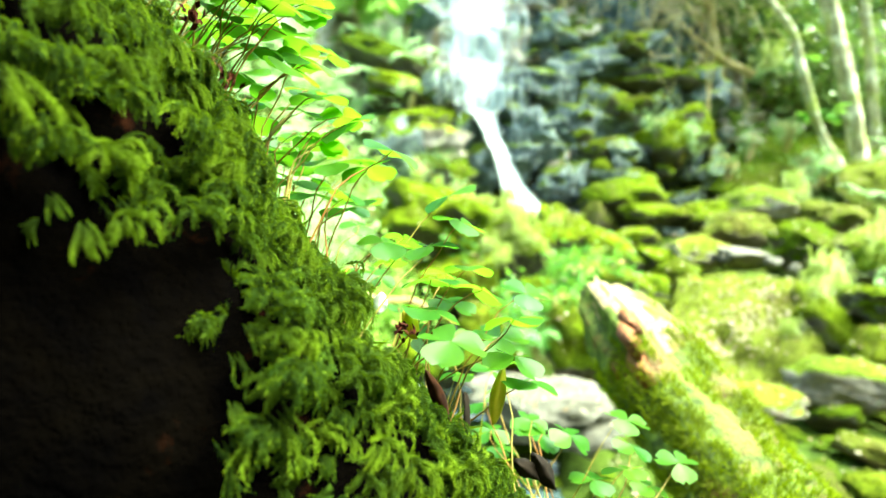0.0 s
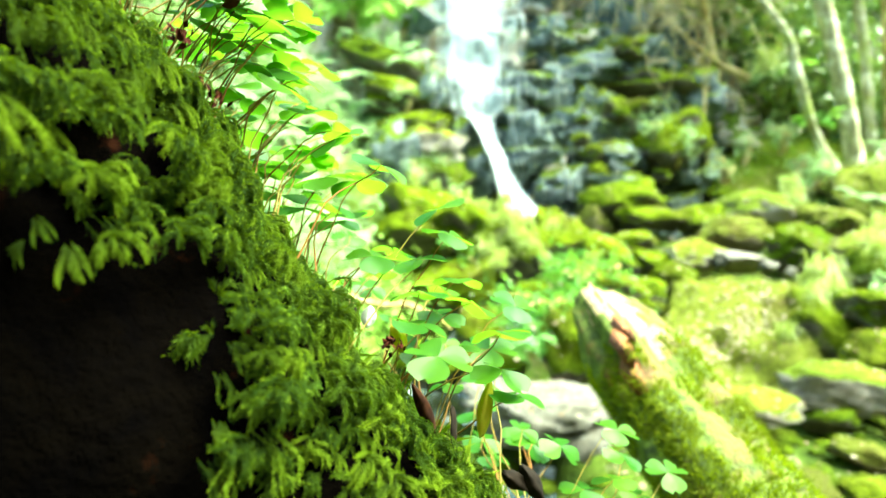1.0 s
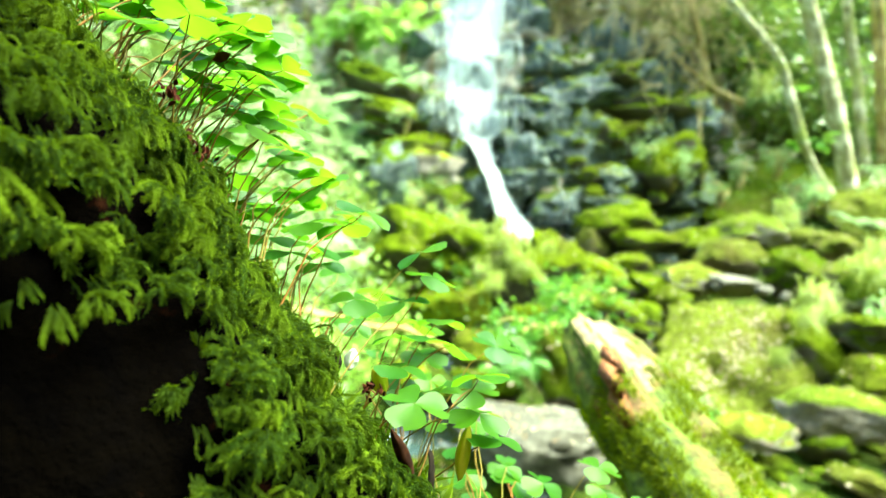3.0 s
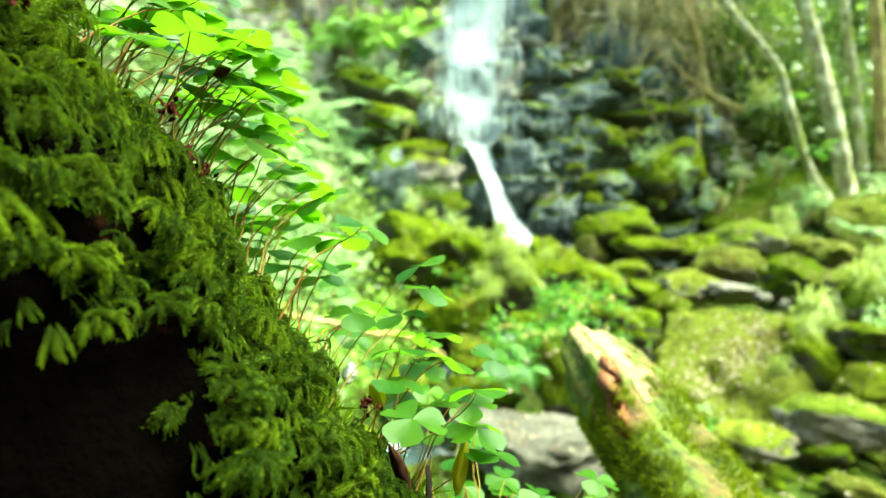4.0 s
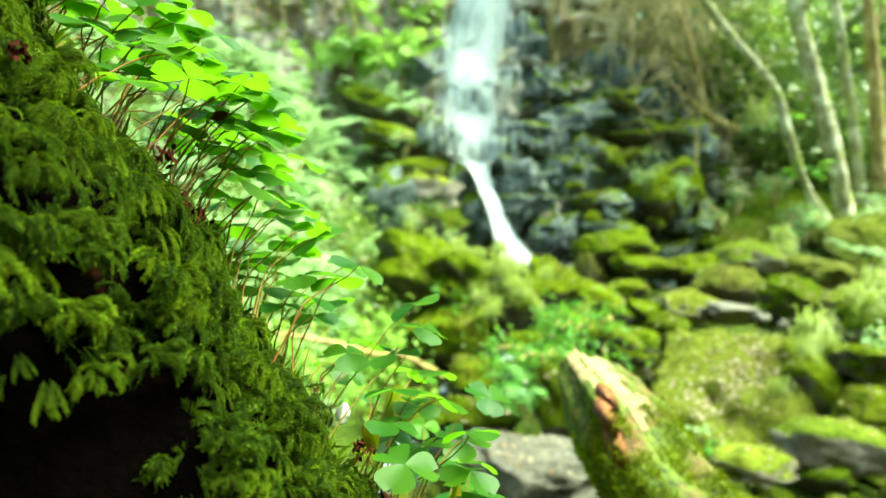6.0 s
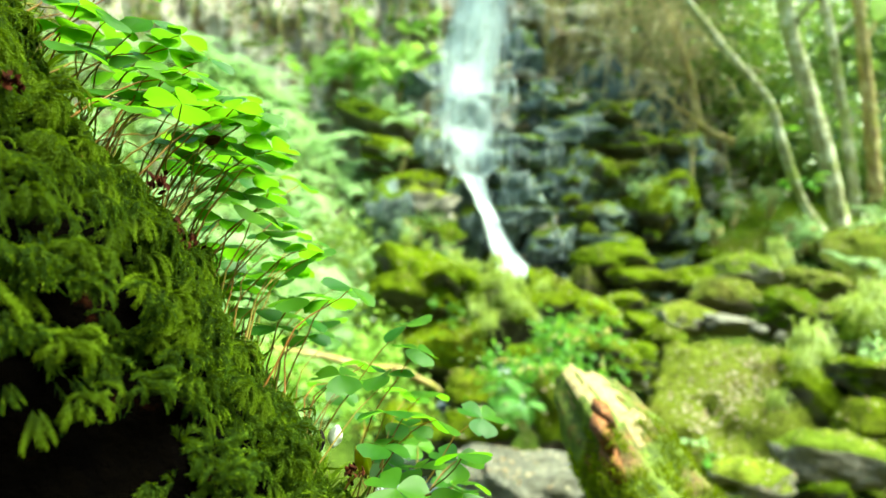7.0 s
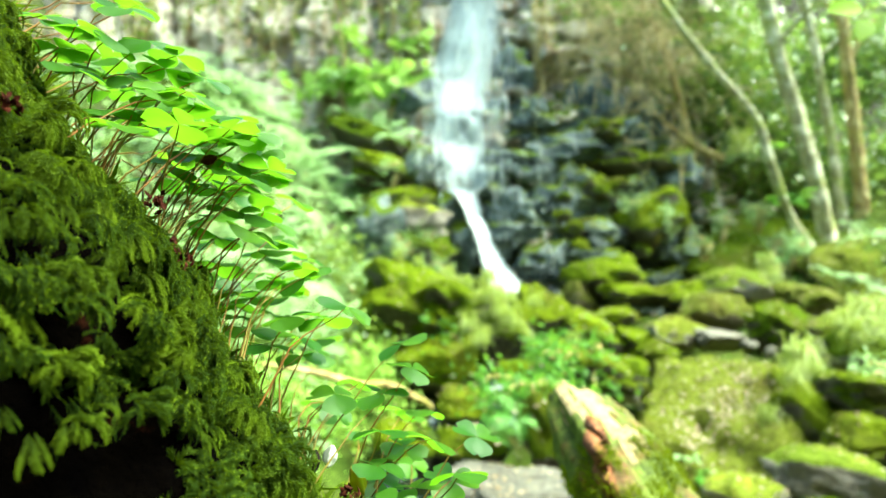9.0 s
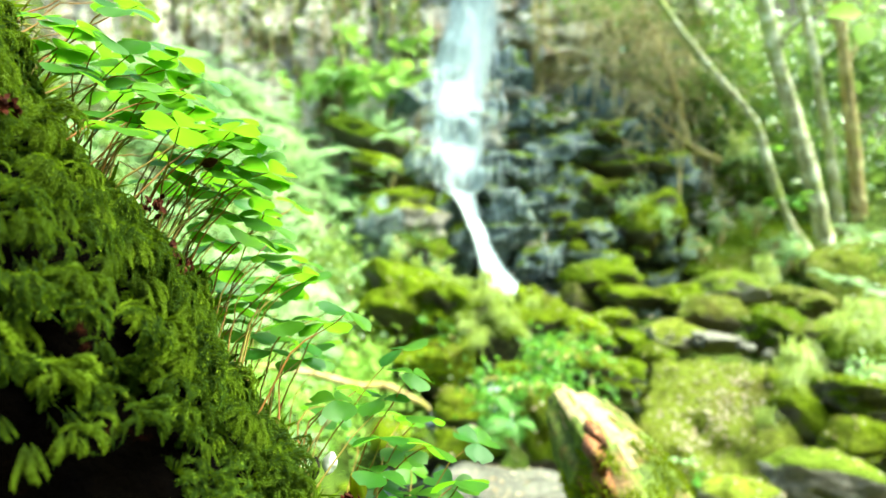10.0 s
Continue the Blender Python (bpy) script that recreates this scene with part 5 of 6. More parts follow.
for i, (c, s) in enumerate([((1.78, 2.85, 0.68), 0.2), ((1.62, 2.62, 0.53), 0.18), ((1.79, 2.8, 0.63), 0.18), ((1.45, 2.55, 0.47), 0.13), ((2.81, 5.0, 1.0), 0.26), ((2.88, 4.9, 0.93), 0.24), ((3.02, 5.8, 2.17), 0.34), ((2.14, 2.95, 0.69), 0.2), ((2.22, 2.95, 0.66), 0.2), ((1.25, 2.33, 0.33), 0.12), ((2.02, 2.9, 0.61), 0.16), ((-0.16, 3.75, 0.96), 0.088), ((-0.03, 3.75, 0.98), 0.088), ((0.15, 3.7, 0.98), 0.11), ((0.28, 3.62, 0.93), 0.121), ((0.38, 3.55, 0.87), 0.121), ((0.44, 3.5, 0.77), 0.11), ((0.24, 3.55, 0.87), 0.11), ((0.5, 3.45, 0.65), 0.099), ((-0.31, 3.8, 0.89), 0.088), ((0.68, 2.75, 0.68), 0.077), ((0.56, 2.75, 0.66), 0.077)]):
    p, _ = drop(c[0], c[1], c[2] + 0.35)
    grass(p + Vector((0, -0.02, 0.01)), s, 260 + i, "tuft of arching green grass")


# ---- the fallen log ----
LOG_A, LOG_B = Vector((0.266, 0.884, 0.802)), Vector((0.328, 0.66, 0.674))
log = thing("broken_log", pose(*LOG_A), "broken rotten log with pale split wood and green moss", "log")
tipward = (LOG_A - LOG_B).normalized()
facing = Vector((-0.28, -0.75, 0.6))
facing = (facing - tipward * facing.dot(tipward)).normalized()
aside = facing.cross(tipward).normalized()
if aside.x < 0:
    aside = -aside
SIDES, RINGS = 56, 64
LONG = 1.15
split_f, bark_f, V = [], [], []
for i in range(RINGS):
    back = LONG * (i / (RINGS - 1)) ** 1.3
    for j in range(SIDES):
        f = 2 * math.pi * j / SIDES
        d = facing * math.cos(f) + aside * math.sin(f)
        r = 0.062 + 0.006 * back
        g = f if f < math.pi else f - 2 * math.pi
        if -0.15 < g < 1.25 and back < 0.3:
            r *= 1 - 0.22 * step(0.3, 0.15, back) * math.cos((g - 0.55) * 2.0)
        w = Vector((math.cos(f) * 2, math.sin(f) * 2, back * 14))
        r *= 1 + 0.13 * noise.noise(w) + 0.07 * noise.fractal(Vector((math.cos(f) * 9, math.sin(f) * 9, back * 22)), 0.7, 2, 3)
        if 0.9 < g < 1.6:
            r *= 1 + 0.16 * math.sin((g - 0.9) / 0.7 * math.pi) * (1 + 0.8 * noise.noise(Vector((back * 30, 3, 1))))
        if -1.3 < g < -0.3 and 0.02 < back < 0.12:
            r *= 1 - 0.25 * math.sin((g + 1.3) * math.pi) * math.sin((back - 0.02) / 0.10 * math.pi)
        reach = 0.092 * max(0.0, math.cos((g + 0.05) * 0.9)) ** 0.55 - 0.014 + 0.026 * noise.noise(Vector((j * 0.55, 5, 0)))
        reach *= max(0.0, 1 - back / 0.12)
        V.append(np.array(d * r * (0.72 + 0.28 * step(-0.09, 0.05, back - reach)) - tipward * (back - reach)))
        if i:
            a0, a1 = (i - 1) * SIDES + j, (i - 1) * SIDES + (j + 1) % SIDES
            pale = -0.6 < g + 0.5 * noise.noise(Vector((back * 45, g * 2, 7))) < 0.85 and back < 0.045 + 0.05 * step(0.05, 0.5, g) + 0.07 * noise.noise(Vector((g * 7, back * 25, 2)))
            (split_f if pale else bark_f).append((a0, a0 + SIDES, a1 + SIDES, a1))
V = np.array(V)


def used(faces):
    keep = np.unique(np.array(faces))
    back = np.zeros(len(V), int)
    back[keep] = np.arange(len(keep))
    return V[keep], back[np.array(faces)]


part("wood", fast_mesh("wood", *used(bark_f), M_LOG), log, "orange-brown rotten wood")
part("split_face", fast_mesh("split_face", *used(split_f), M_SPLIT), log, "pale split wood")
cap = [V[:SIDES]] + [V[:SIDES] * k - np.array(tipward) * h for k, h in ((0.75, 0.035), (0.45, 0.06), (0.06, 0.07))]
cap_f = [(i * SIDES + j, i * SIDES + (j + 1) % SIDES, (i + 1) * SIDES + (j + 1) % SIDES, (i + 1) * SIDES + j) for i in range(3) for j in range(SIDES)]
part("broken_end", fast_mesh("broken_end", np.concatenate(cap), cap_f, M_LOG), log, "hollow splintered end")
rg = np.random.default_rng(131)
F = np.array(split_f + bark_f)
tri = np.concatenate([F[:, [0, 1, 2]], F[:, [0, 2, 3]]])
FLAKE_V = [(-0.32, -0.8, -0.06), (0.1, -0.95, 0.0), (0.34, 0.4, 0.02), (-0.05, 1.0, 0.05), (-0.42, 0.5, -0.08), (0, 0, -0.14)]
FLAKE_F = [(0, 1, 2), (0, 2, 3), (0, 3, 4), (0, 5, 1), (1, 5, 2), (2, 5, 3), (3, 5, 4), (4, 5, 0)]
face_n = np.array(facing)
P, N = on_faces(V, tri, lambda C, N: ((N @ face_n > 0.35) & (-(C @ np.array(tipward)) > 0.03) & (-(C @ np.array(tipward)) < 0.33)).astype(float), 5, rg)
for p, nn in zip(P, N):
    s = rg.uniform(0.018, 0.040)
    Zv = Vector(nn)
    Yv = (tipward - Zv * tipward.dot(Zv)).normalized()
    m = Matrix((Yv.cross(Zv), Yv, Zv)).transposed().to_4x4()
    m.translation = Vector(p) + Zv * 0.003
    part("bark_flake", fast_mesh("bark_flake", np.array(FLAKE_V) * s, FLAKE_F, M_RUST, False), log, "loose reddish bark flake", m)


def moss_weight(C, N):
    back = -(C @ np.array(tipward))
    g = np.arctan2(C @ np.array(aside), C @ face_n)
    patch = np.array([noise.noise(Vector(c) * 24) for c in C])
    right = (g > 1.0) & (g < 2.6) & (back > 0.0) & (patch > -0.15)
    low = (back > 0.06) & (g < 0.95) & (patch > 0.02 - 1.2 * np.clip(back - 0.07, 0, 0.3) - 0.25 * (g < 0.1))
    left = (g < -0.5) & (back > 0.03) & (patch > 0.0)
    return (right | low | left).astype(float) * (back < 0.8)


P, N = on_faces(V, tri, moss_weight, 56000, rg)
up = N + rg.normal(size=N.shape) * 0.5 + (0, 0, 0.4)
part("moss", fast_mesh("moss", *scatter(BLADE_V, BLADE_F, frames_along(up, rg), P, 0.0075 * rg.uniform(0.5, 1.7, len(P))), M_MOSS, False), log, "green moss cushions")["kind"] = "stuff"

# ---- leaf spray of an overhanging twig ----
t = thing("overhanging_twig", pose(*(1.17, 1.48, 1.84)), "thin twig with bright green leaves hanging into the clearing", "twig")
b = Vector((1.17, 1.48, 1.84))
V, F = tube([p - b for p in bend((1.29, 1.48, 2.05), (1.12, 1.48, 1.71), (0.02, 0, 0.02), 10)], np.linspace(0.005, 0.0015, 10), 5)
part("stem", fast_mesh("stem", V, F, M_BARK_OCHRE), t)
for c, rz, s in (((1.12, 1.48, 1.72), 100, 0.10), ((1.13, 1.48, 1.69), 150, 0.09)):
    part("leaf", fast_mesh("leaf", np.array(BROAD_V) * s, BROAD_F, M_LIME), t, at=Matrix.Translation(Vector(c) - b) @ pose(0, 0, 0, 62, 0, 0) @ pose(0, 0, 0, 0, 0, rz))

# ---- the mossy trunk in the foreground ----
RIDGE = Vector((-0.114, 0.306, 1.062))
DOWN = Vector((0.118, 0.016, -0.176)).normalized()
OUT = Vector((0.83, 0.0, 0.56))
OUT = (OUT - DOWN * OUT.dot(DOWN)).normalized()
FRONT = DOWN.cross(OUT).normalized()
if FRONT.y > 0:
    FRONT = -FRONT
RADIUS = 0.145


def trunk_point(s, a, lift=0.0):
    """A place on the trunk: s metres down from the ridge point, a the angle from its upper right edge round to its front."""
    c = RIDGE - OUT * RADIUS + DOWN * s
    r = float(np.interp(s, (-0.4, -0.15, -0.09, -0.05, 0.02, 0.06, 0.12, 0.155, 0.19, 0.23, 0.30, 0.6), (0.145, 0.138, 0.131, 0.135, 0.1425, 0.133, 0.138, 0.130, 0.136, 0.142, 0.152, 0.155))) - 0.011
    r += 0.013 * step(0.0, 0.6, (a + math.pi) % (2 * math.pi) - math.pi)
    r *= 1 + 0.035 * noise.noise(Vector((s * 11, math.cos(a) * 1.3, math.sin(a) * 1.3))) + 0.05 * noise.noise(Vector((s * 30, math.cos(a) * 4, math.sin(a) * 4)))
    r *= 1 - 0.97 * min(1.0, max(0.0, (-0.9 - s) / 2.3)) ** 1.4
    d = OUT * math.cos(a) + FRONT * math.sin(a)
    return c + d * (r + lift), d


trunk = thing("mossy_trunk", pose(*RIDGE), "leaning trunk with rotting bark, painted dark for shade, under thick feather moss", "trunk")
NS, NA = 320, 110
V = np.array([trunk_point(-3.2 + 4.55 * i / (NS - 1), 2 * math.pi * j / NA)[0] - RIDGE for i in range(NS) for j in range(NA)])
F = np.array([(i * NA + j, i * NA + (j + 1) % NA, (i + 1) * NA + (j + 1) % NA, (i + 1) * NA + j) for i in range(NS - 1) for j in range(NA)])
# bark colour stands in for the deep shade on the trunk's face
part("bark", fast_mesh("bark", V, F, M_BARK_SHADE), trunk, "damp rotten bark with deep shade painted into its almost black colour")


def plume_arrays(length, arch, pairs, rg, width=0.34, heading=0.0, sway=0.0):
    """One nodding moss shoot: an arched stem with short side branches, all set with narrow leaves. Also how far out each place lies."""
    c, s = math.cos(heading), math.sin(heading)
    V, F, far = [], [], []
    phase = rg.uniform(0, 6.3)

    def leaf(p, out, ahead, w, f):
        e = p + out * w * 0.34 + ahead * w * 1.25
        g = np.cross(out, ahead) * w * 0.17
        k = len(V)
        V.extend((p - g, p + g, e))
        F.append((k, k + 1, k + 2))
        far.extend((f * 0.8, f * 0.8, f))

    def mid(t):
        r = length * (0.95 * t - 0.10 * t * t)
        off = sway * length * math.sin(5.0 * t + phase) * t
        return np.array([r * c - off * s, r * s + off * c, arch * length * (2.1 * t - 2.5 * t * t)])

    def twig(p, d, size, count, f0, f1, drop):
        side = np.cross(d, (0.3, 0.2, 1.0))
        side /= np.linalg.norm(side) + 1e-9
        top = np.cross(side, d)
        for k in range(count):
            q = (k + 0.5) / count
            at = p + d * size * q + np.array([drop * c, drop * s, -drop]) * size * q * q
            a = k * 2.4 + rg.uniform(-0.6, 0.6)
            leaf(at, side * math.cos(a) + top * math.sin(a), d, 0.0024 * (1 - 0.45 * q) * rg.uniform(0.7, 1.3), f0 + (f1 - f0) * q)

    for k in range(pairs * 5):
        t = (k + rg.uniform(0, 1)) / (pairs * 5)
        ahead = mid(t + 0.04) - mid(t)
        ahead /= np.linalg.norm(ahead)
        a = k * 2.4
        q = np.array([-s, c, 0]) * math.cos(a) + np.cross(ahead, (-s, c, 0)) * math.sin(a)
        leaf(mid(t), q, ahead, 0.0031 * (1.1 - 0.5 * t), 0.25 + 0.75 * t)
    for k in range(pairs):
        t = 0.06 + 0.86 * (k + rg.uniform(0, 0.6)) / pairs
        ahead = mid(t + 0.04) - mid(t)
        ahead /= np.linalg.norm(ahead)
        size = length * width * ((0.45 + 1.1 * t) * (1.12 - t) * 1.5 if not sway else 1.2 - t) * rg.uniform(0.7, 1.2)
        for sd in (-1, 1):
            d = np.array([-s, c, 0]) * sd * 0.55 + ahead * 0.9 + np.array([0, 0, rg.uniform(-0.15, 0.25)])
            twig(mid(t), d / np.linalg.norm(d), size, 3 + int(size / 0.0009), 0.2 + 0.5 * t, 0.45 + 0.55 * t, 0.75)
    return np.array(V), np.array(F), np.array(far)


def with_root_shade(me, far):
    """Marks how far each place of the moss is from its root: shade is painted over the roots, the young tips are paler.
    """
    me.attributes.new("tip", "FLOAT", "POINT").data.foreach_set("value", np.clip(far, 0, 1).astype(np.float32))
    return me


def gathered(plumes):
    """Several plumes in one set of arrays."""
    V, F = joined(*[(v, f) for v, f, _ in plumes])
    return V, F, np.concatenate([r for _, _, r in plumes])


def head_arrays(kind, seed):
    """A rounded head of plumes that nod over each other and hang down together; x points down the trunk's face, z away from it."""
    rg = np.random.default_rng(seed)
    out = []
    for i in range({"head": 15, "tassel": 7, "strand": 5}[kind]):
        if kind == "head":
            v, f, r = plume_arrays(rg.uniform(0.012, 0.023), rg.uniform(0.35, 0.70), 8, rg, 0.20, rg.normal(0, 0.8))
            v = v + (rg.uniform(-0.006, 0.003), rg.normal(0, 0.004), rg.uniform(0.0, 0.007))
        elif kind == "tassel":
            v, f, r = plume_arrays(rg.uniform(0.020, 0.034), rg.uniform(0.14, 0.32), 11, rg, 0.15, rg.normal(0, 0.22), 0.05)
            v = v + (rg.uniform(-0.004, 0.004), rg.normal(0, 0.0025), rg.uniform(0.0, 0.005))
        else:
            v, f, r = plume_arrays(rg.uniform(0.026, 0.048), rg.uniform(0.03, 0.12), 9, rg, 0.085, rg.normal(0, 0.16), 0.16)
            v = v + (rg.uniform(-0.004, 0.004), rg.normal(0, 0.005), rg.uniform(0.0, 0.003))
        out.append((v, f, r))
    return gathered(out)


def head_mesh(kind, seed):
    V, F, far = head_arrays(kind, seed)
    return with_root_shade(fast_mesh("moss_" + kind, V, F, M_MOSS_NEAR, False), far)


HEADS_OF_MOSS = {"head": [head_mesh("head", 300 + i) for i in range(9)], "tassel": [head_mesh("tassel", 320 + i) for i in range(6)], "strand": [head_mesh("strand", 340 + i) for i in range(5)]}
rg = np.random.default_rng(404)


def moss_edge(s):
    """The angle past which the bark is nearly bare."""
    return 0.68 + 0.20 * noise.noise(Vector((s * 30, 1.0, 7.0))) + 0.22 * step(0.09, 0.01, s) + 0.22 * step(0.085, 0.15, s)


def moss_pose(s, a, lift, rg, size, swing=22.0):
    """On the trunk, with x hanging down its face and z away from it."""
    p, d = trunk_point(s, a, lift)
    z_ax = (d + Vector((0, 0, 0.25)) + Vector(rg.normal(0, 0.005 * swing, 3))).normalized()
    x_ax = Vector((0.06, 0, -1.0))
    x_ax = (x_ax - z_ax * x_ax.dot(z_ax)).normalized()
    m = Matrix((x_ax, z_ax.cross(x_ax), z_ax)).transposed().to_4x4()
    return Matrix.Translation(p - RIDGE) @ m @ pose(0, 0, 0, 0, 0, rg.normal(0, swing)) @ Matrix.Diagonal((size, size, size, 1))


KNOBS = [(trunk_point(s, a)[0], r) for s, a, r in zip(rg.uniform(-0.20, 0.32, 210), rg.uniform(-0.05, 1.0, 210), rg.uniform(0.009, 0.018, 210))]


def knob(p):
    """How far up a cushion of the moss a place is: 1 on its crown, 0 in the furrows between."""
    return max(0.0, max(1.0 - ((p - c).length / r) ** 2 for c, r in KNOBS))


# heads, tassels and long strands of feather moss; those past the first 300 are joined
spots, extra, extra_far = [], [], []
for _ in range(9000):
    s, a = rg.uniform(-0.20, 0.32), rg.uniform(-0.15, 1.25)
    edge = moss_edge(s)
    if a > edge or rg.uniform() < 0.6 * step(edge - 0.2, edge, a):
        continue
    p, _ = trunk_point(s, a)
    up = knob(p)
    if a > 0.24 and up < 0.12 and rg.uniform() < 0.55:
        continue
    gap = 0.0082 if a < 0.26 else 0.0090 + 0.0035 * noise.noise(Vector((s * 40, a * 9, 2)))
    if a > 0.34 and noise.noise(Vector((s * 34, a * 5.5, 8.0))) < (0.0 if a > 0.5 and 0.02 < s < 0.1 else -0.40) or any((p - o).length_squared < gap * gap for o in spots):
        continue
    spots.append(p)
    pick = rg.uniform()
    kind = "strand" if a > edge - 0.08 and pick < 0.5 else "head" if a < 0.30 or pick < 0.70 else "tassel" if pick < 0.93 or a < 0.5 else "strand"
    size = rg.uniform(0.50, 0.86) * (0.85 if a < 0.18 else 0.72 + 0.42 * up) * (0.8 if kind == "tassel" else 1.0)
    k = rg.integers(0, len(HEADS_OF_MOSS[kind]))
    m = moss_pose(s, a, (0.002 + 0.004 * up if a < 0.2 else 0.002 + 0.013 * up), rg, size, 22.0 if kind == "head" else 7.0)
    if len(spots) <= 300:
        part("moss_" + kind, HEADS_OF_MOSS[kind][k], trunk, at=m)
    else:
        V, F, r = head_arrays(kind, {"head": 300, "tassel": 320, "strand": 340}[kind] + int(k))
        m = np.array(m)
        extra.append((V @ m[:3, :3].T + m[:3, 3], F))
        extra_far.append(r)
if extra:
    tagged(part("moss_fringe", with_root_shade(fast_mesh("moss_fringe", *joined(*extra), M_MOSS_NEAR, False), np.concatenate(extra_far)), trunk, "more green plumes of feather moss"), kind="stuff")
# smaller plumes that fill the ridge and thin out towards the bare bark, joined
SMALL = [gathered([plume_arrays(rg.uniform(0.006, 0.012), rg.uniform(0.4, 0.8), 5, rg, 0.36, rg.uniform(-1.6, 1.6)) for _ in range(4)]) for _ in range(8)]
sets, far, count = [], [], 0
while count < 1500:
    s, a = rg.uniform(-0.22, 0.34), rg.uniform(-0.35, 1.0)
    edge = moss_edge(s)
    if a > edge or a > 0.22 and rg.uniform() < 0.45 + 0.5 * step(0.25, edge, a) or a > 0.34 and noise.noise(Vector((s * 34, a * 5.5, 8.0))) < -0.10:
        continue
    count += 1
    V, F, r = SMALL[rg.integers(0, 8)]
    m = np.array(moss_pose(s, a, -0.001, rg, rg.uniform(0.75, 1.3), 60.0))
    sets.append((V @ m[:3, :3].T + m[:3, 3], F))
    far.append(r)
tagged(part("moss_filling", with_root_shade(fast_mesh("moss_filling", *joined(*sets), M_MOSS_NEAR, False), np.concatenate(far)), trunk, "dense green moss between the plumes"), kind="stuff")

# thinner moss along the rest of the trunk
P, N = [], []
while len(P) < 26000:
    s, a = rg.uniform(-3.0, 1.3), rg.uniform(-2.6, 0.7)
    if -0.2 < s < 0.34 and a > -0.35 or noise.noise(Vector((s * 6, a * 2.0, 14.0))) < -0.25 or rg.uniform() < step(0.0, 0.7, a):
        continue
    p, d = trunk_point(s, a)
    P.append(np.array(p - RIDGE)), N.append(np.array(d) + (0, 0, 0.4))
P, N = np.array(P), np.array(N)
V, F = scatter(BLADE_V, BLADE_F, frames_along(N + rg.normal(size=N.shape) * 0.4, rg), P, rg.uniform(0.012, 0.028, len(P)))
tagged(part("thin_moss", with_root_shade(fast_mesh("thin_moss", V, F, M_MOSS_NEAR, False), np.tile((0.2, 0.2, 0.6, 0.6, 1.0), len(P))), trunk, "thin green moss along the trunk"), kind="stuff")

# ---- wood sorrel ----


def leaflet_arrays():
    """A heart-shaped leaflet, notched at the tip and folded along its middle."""
    V, F, n = [], [], 9
    for i in range(n):
        t = i / (n - 1)
        w = 0.56 * math.sin(min(1.0, t * 1.02) * math.pi * 0.62) ** 0.9 * (1 if t < 0.8 else 1 - 0.75 * ((t - 0.8) / 0.2) ** 2)
        y = t * 0.86
        for u in (-1, -0.5, 0, 0.5, 1):
            notch = 0.13 * max(0, (t - 0.75) / 0.25) * (abs(u) - 0.4) * 1.4
            V.append((u * w + 1e-4 * u, y + notch, 0.20 * abs(u) * w - 0.10 * t * t + 0.0))
    for i in range(n - 1):
        for j in range(4):
            a = i * 5 + j
            F.append((a, a + 1, a + 6, a + 5))
    return np.array(V), np.array(F)


LEAFLET = fast_mesh("leaflet", *leaflet_arrays(), M_SORREL)


def sorrel(head, size, seed, droop=8.0, lean=None):
    """One wood sorrel leaf: three leaflets on a thin stalk that rises from the trunk."""
    rg = np.random.default_rng(seed)
    head = Vector(head)
    s = (head - RIDGE).dot(DOWN) + rg.uniform(0.01, 0.05)
    foot, d = trunk_point(s, rg.uniform(-0.55, 0.1), -0.003)
    reach = (head - foot).length
    t = thing("wood_sorrel", pose(*foot), "wood sorrel leaf of three green leaflets on a thin stalk", "wood sorrel", "wood sorrel on the trunk")
    h = head - foot
    line = bend((0, 0, 0), h, Vector((-0.05, 0, 0.12)) * reach * rg.uniform(0.2, 1.2), 9, 0.05 * reach, seed)
    line[-1] = h
    part("stalk", fast_mesh("stalk", *tube(line, np.linspace(0.00062, 0.00038, 9), 5), M_SORREL_STEM), t, "thin reddish stalk")
    ax = lean or (rg.uniform(-12, 30), rg.uniform(-22, 22))
    m = Matrix.Translation(h) @ pose(0, 0, 0, ax[0], ax[1], rg.uniform(0, 120))
    for k in range(3):
        part("leaflet", LEAFLET, t, at=m @ pose(0, 0, 0, 0, 0, 120 * k + rg.uniform(-8, 8)) @ pose(0, 0, 0, -droop + rg.uniform(-10, 8), 0, 0) @ Matrix.Diagonal((size, size, size, 1)))
    return t


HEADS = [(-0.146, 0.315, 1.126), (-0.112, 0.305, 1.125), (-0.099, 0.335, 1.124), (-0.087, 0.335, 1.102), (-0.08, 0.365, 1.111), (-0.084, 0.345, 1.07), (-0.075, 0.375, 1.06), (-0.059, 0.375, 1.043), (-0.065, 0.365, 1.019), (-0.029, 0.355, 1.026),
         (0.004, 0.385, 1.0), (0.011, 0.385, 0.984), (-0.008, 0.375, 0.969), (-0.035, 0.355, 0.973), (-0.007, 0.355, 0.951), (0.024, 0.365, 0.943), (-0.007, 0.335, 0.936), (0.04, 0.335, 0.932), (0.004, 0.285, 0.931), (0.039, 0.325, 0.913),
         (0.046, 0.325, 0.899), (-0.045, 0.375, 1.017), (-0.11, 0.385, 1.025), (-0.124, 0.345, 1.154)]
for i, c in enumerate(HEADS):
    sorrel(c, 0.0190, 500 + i)
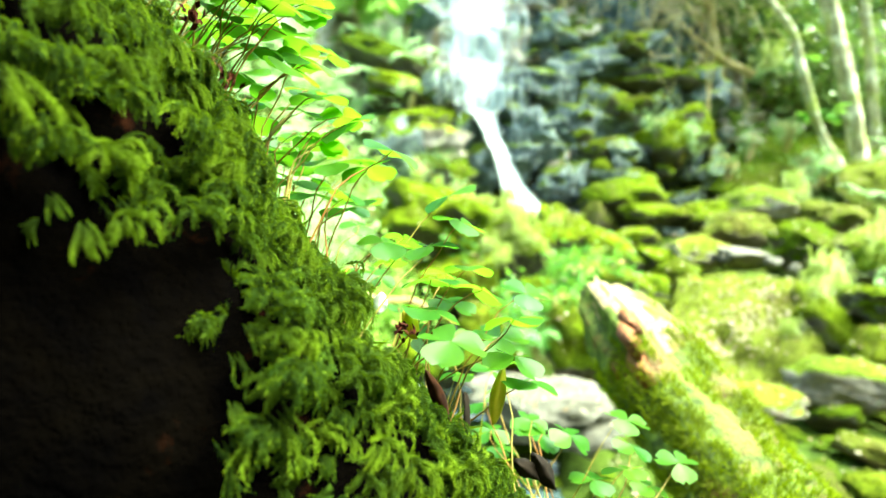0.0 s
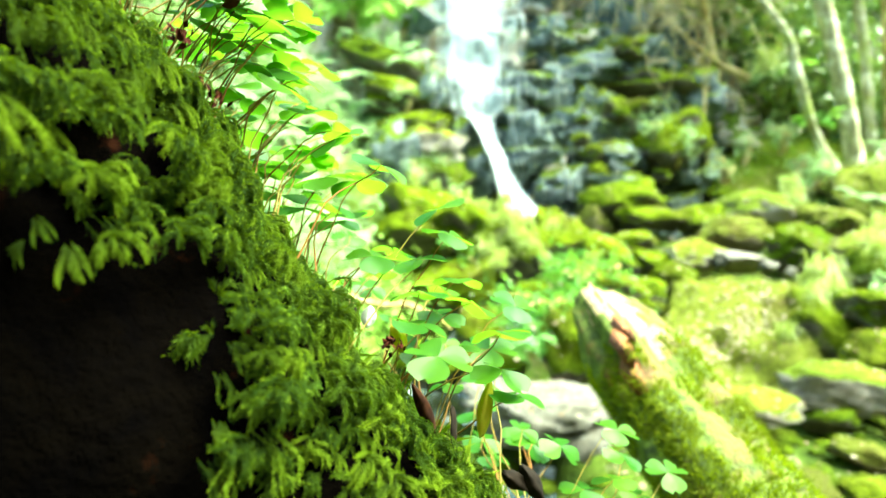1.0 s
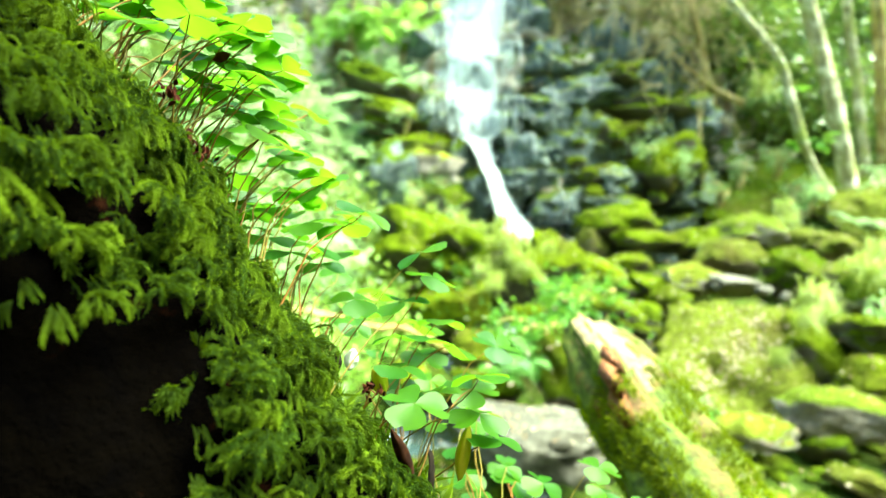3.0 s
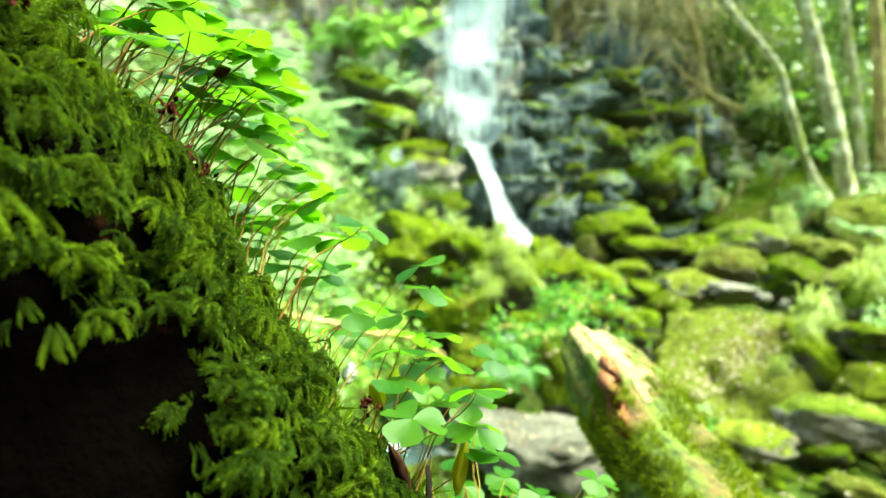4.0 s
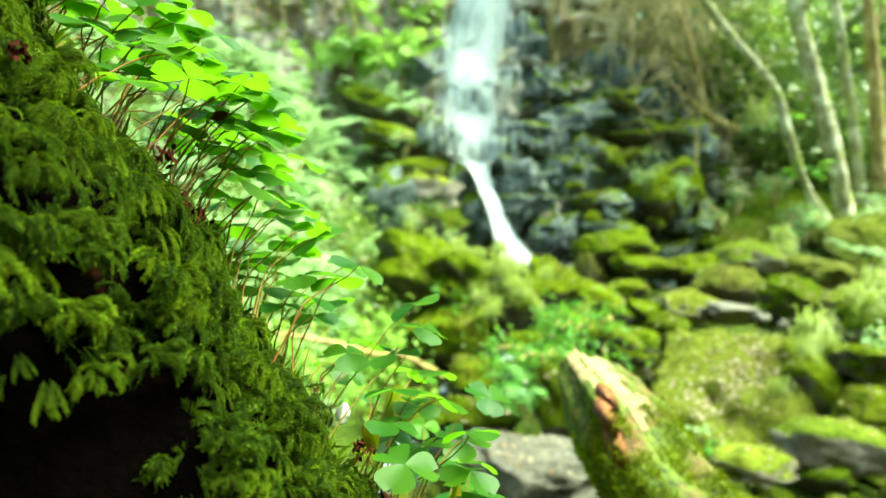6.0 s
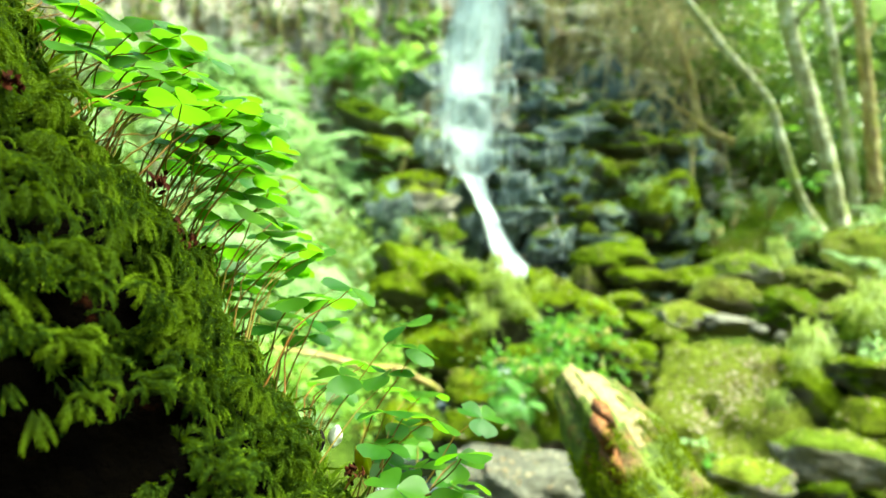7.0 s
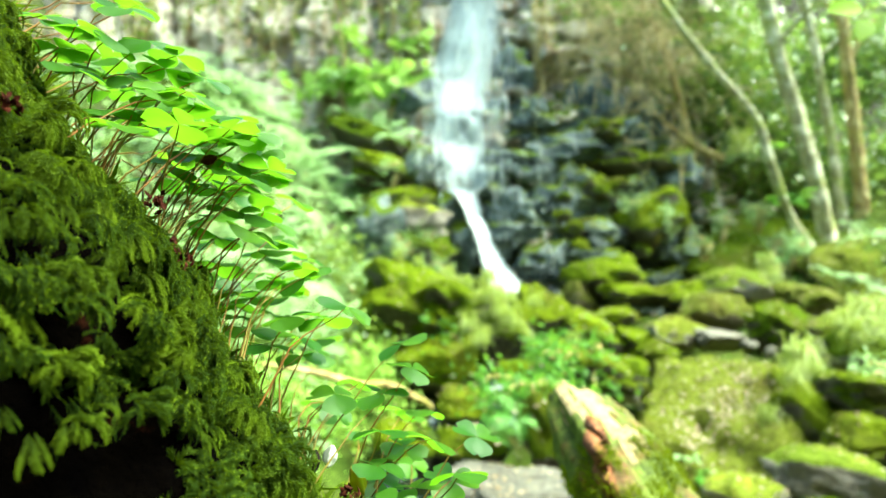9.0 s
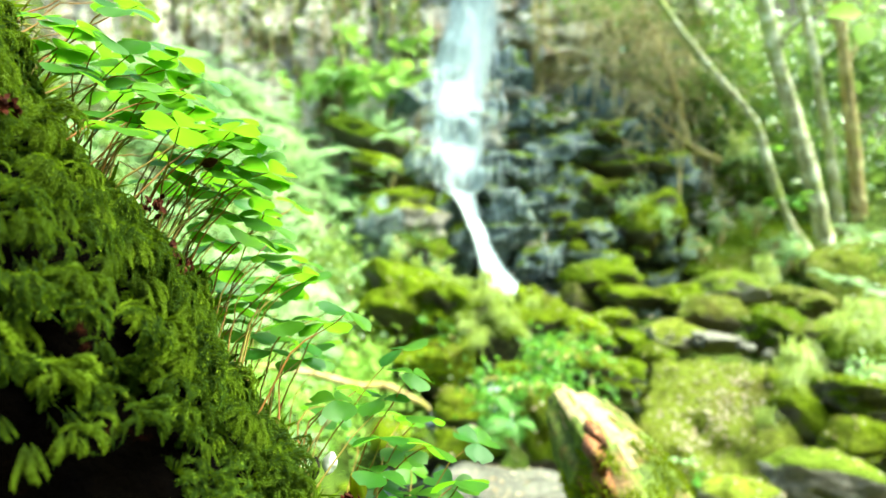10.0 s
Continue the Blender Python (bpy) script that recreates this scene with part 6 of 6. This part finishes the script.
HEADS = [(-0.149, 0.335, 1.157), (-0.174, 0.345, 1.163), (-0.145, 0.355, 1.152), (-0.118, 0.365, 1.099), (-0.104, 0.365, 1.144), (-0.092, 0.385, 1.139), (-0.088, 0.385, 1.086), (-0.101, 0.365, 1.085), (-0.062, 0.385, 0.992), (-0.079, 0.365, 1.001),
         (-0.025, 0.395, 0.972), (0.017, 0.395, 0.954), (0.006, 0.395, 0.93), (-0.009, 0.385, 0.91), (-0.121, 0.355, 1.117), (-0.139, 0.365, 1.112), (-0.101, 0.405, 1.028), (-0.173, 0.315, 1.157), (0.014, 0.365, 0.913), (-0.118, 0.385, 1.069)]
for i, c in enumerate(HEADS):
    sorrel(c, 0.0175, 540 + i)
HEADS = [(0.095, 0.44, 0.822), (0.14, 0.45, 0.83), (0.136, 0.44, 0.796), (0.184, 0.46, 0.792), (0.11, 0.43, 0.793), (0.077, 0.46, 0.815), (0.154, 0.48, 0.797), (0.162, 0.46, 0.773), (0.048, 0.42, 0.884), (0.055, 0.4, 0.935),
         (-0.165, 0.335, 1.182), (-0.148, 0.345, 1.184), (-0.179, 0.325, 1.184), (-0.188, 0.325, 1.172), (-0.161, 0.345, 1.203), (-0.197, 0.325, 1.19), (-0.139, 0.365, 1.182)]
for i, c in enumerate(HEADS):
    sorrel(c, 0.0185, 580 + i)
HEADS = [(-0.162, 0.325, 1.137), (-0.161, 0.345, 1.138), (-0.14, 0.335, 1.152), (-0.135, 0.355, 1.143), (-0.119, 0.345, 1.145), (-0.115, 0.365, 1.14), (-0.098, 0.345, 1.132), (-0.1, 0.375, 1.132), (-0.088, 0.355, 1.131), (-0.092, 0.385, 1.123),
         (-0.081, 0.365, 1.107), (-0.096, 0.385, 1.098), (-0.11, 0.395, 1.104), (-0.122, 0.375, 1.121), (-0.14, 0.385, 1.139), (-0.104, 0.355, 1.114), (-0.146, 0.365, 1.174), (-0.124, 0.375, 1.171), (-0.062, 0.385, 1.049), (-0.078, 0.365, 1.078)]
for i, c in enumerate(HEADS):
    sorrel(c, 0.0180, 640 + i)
rg = np.random.default_rng(606)
for i in range(70):
    s = rg.uniform(-0.22, 0.36) if i < 46 else rg.uniform(-0.2, 0.08)
    p, d = trunk_point(s, rg.uniform(-0.9, -0.2))
    h = p + Vector((rg.uniform(0.0, 0.05), rg.uniform(0.02, 0.12), rg.uniform(0.015, 0.06)))
    sorrel(h, rg.uniform(0.014, 0.021), 700 + i)

SCALE = fast_mesh("scale", [(0, 0, 0), (0.3, 0.1, 0.5), (-0.3, 0.1, 0.5), (0, 0.25, 1), (0, -0.12, 0.45)], [(0, 1, 4), (0, 4, 2), (1, 3, 4), (4, 3, 2)], M_BUD, False)
# red bud scales at the foot of the stalks
for i, c in enumerate(((-0.106, 0.285, 1.057), (-0.115, 0.287, 1.08), (-0.099, 0.281, 1.051), (-0.019, 0.303, 0.931), (-0.157, 0.24, 1.117))):
    bud = thing("bud_cluster", pose(*c), "cluster of dry red-brown bud scales in the moss", "bud", "bud clusters")
    for k in range(22):
        m = Matrix.Translation(Vector(rg.normal(0, 0.0024, 3))) @ pose(0, 0, 0, rg.uniform(-50, 50), rg.uniform(-50, 50), rg.uniform(0, 360))
        part("scale", SCALE, bud, at=m @ Matrix.Diagonal((0.0046, 0.0046, 0.0046, 1)))


def curled_leaf(name, at, length, width, curl, mat, label, turn):
    xs_, ys_ = np.linspace(-1, 1, 7), np.linspace(0, 1, 12)
    V, F = grid(xs_, ys_, lambda u, v: (u * width * math.sin(math.pi * min(0.98, v * 0.9 + 0.08)) ** 0.8, curl * length * v * v + abs(u) * width * 0.8 + 0.0015 * noise.noise(Vector((u * 2, v * 5, length * 90))), length * v))
    ob = new(name, fast_mesh(name, V, F, mat))
    ob.matrix_basis = pose(*at, *turn)
    solid = ob.modifiers.new("thick", "SOLIDIFY")
    solid.thickness = 0.0005
    return tagged(ob, label, "dead leaf")


curled_leaf("dead_leaf", (0.003, 0.294, 0.889), 0.026, 0.0036, 0.25, M_DEAD, "curled brown dead leaf caught in the moss", (6, -24, 10))
curled_leaf("dead_leaf", (0.012, 0.296, 0.876), 0.024, 0.0028, 0.3, M_WITHER, "black withered leaf standing in the moss", (10, 14, 60))
curled_leaf("dead_leaf", (0.07, 0.36, 0.819), 0.026, 0.006, 0.3, M_WITHER, "black withered leaf standing in the moss", (10, -30, 20))
curled_leaf("dead_leaf", (0.06, 0.36, 0.826), 0.018, 0.006, 0.5, M_WITHER, "black withered leaf lying in the moss", (40, -50, 0))
curled_leaf("dead_leaf", (-0.042, 0.325, 0.935), 0.012, 0.003, 0.2, M_WITHER, "black withered leaf standing in the moss", (6, 6, 10))
curled_leaf("dead_leaf", (-0.112, 0.335, 1.11), 0.009, 0.003, 0.3, M_DEAD, "small brown dead leaf among the sorrel", (20, 70, 0))
curled_leaf("yellow_leaf", (0.026, 0.315, 0.878), 0.030, 0.0042, 0.3, M_YELLOW, "yellowed wilting leaf hanging over the moss", (8, 8, -20))
curled_leaf("yellow_leaf", (-0.014, 0.33, 0.921), 0.016, 0.005, 0.3, M_YELLOW, "yellowed wilting leaf in the moss", (8, -18, 30))
curled_leaf("petal", (-0.037, 0.34, 0.933), 0.012, 0.0045, 0.3, M_PETAL, "fallen white petal caught among stalks", (0, 10, 0))
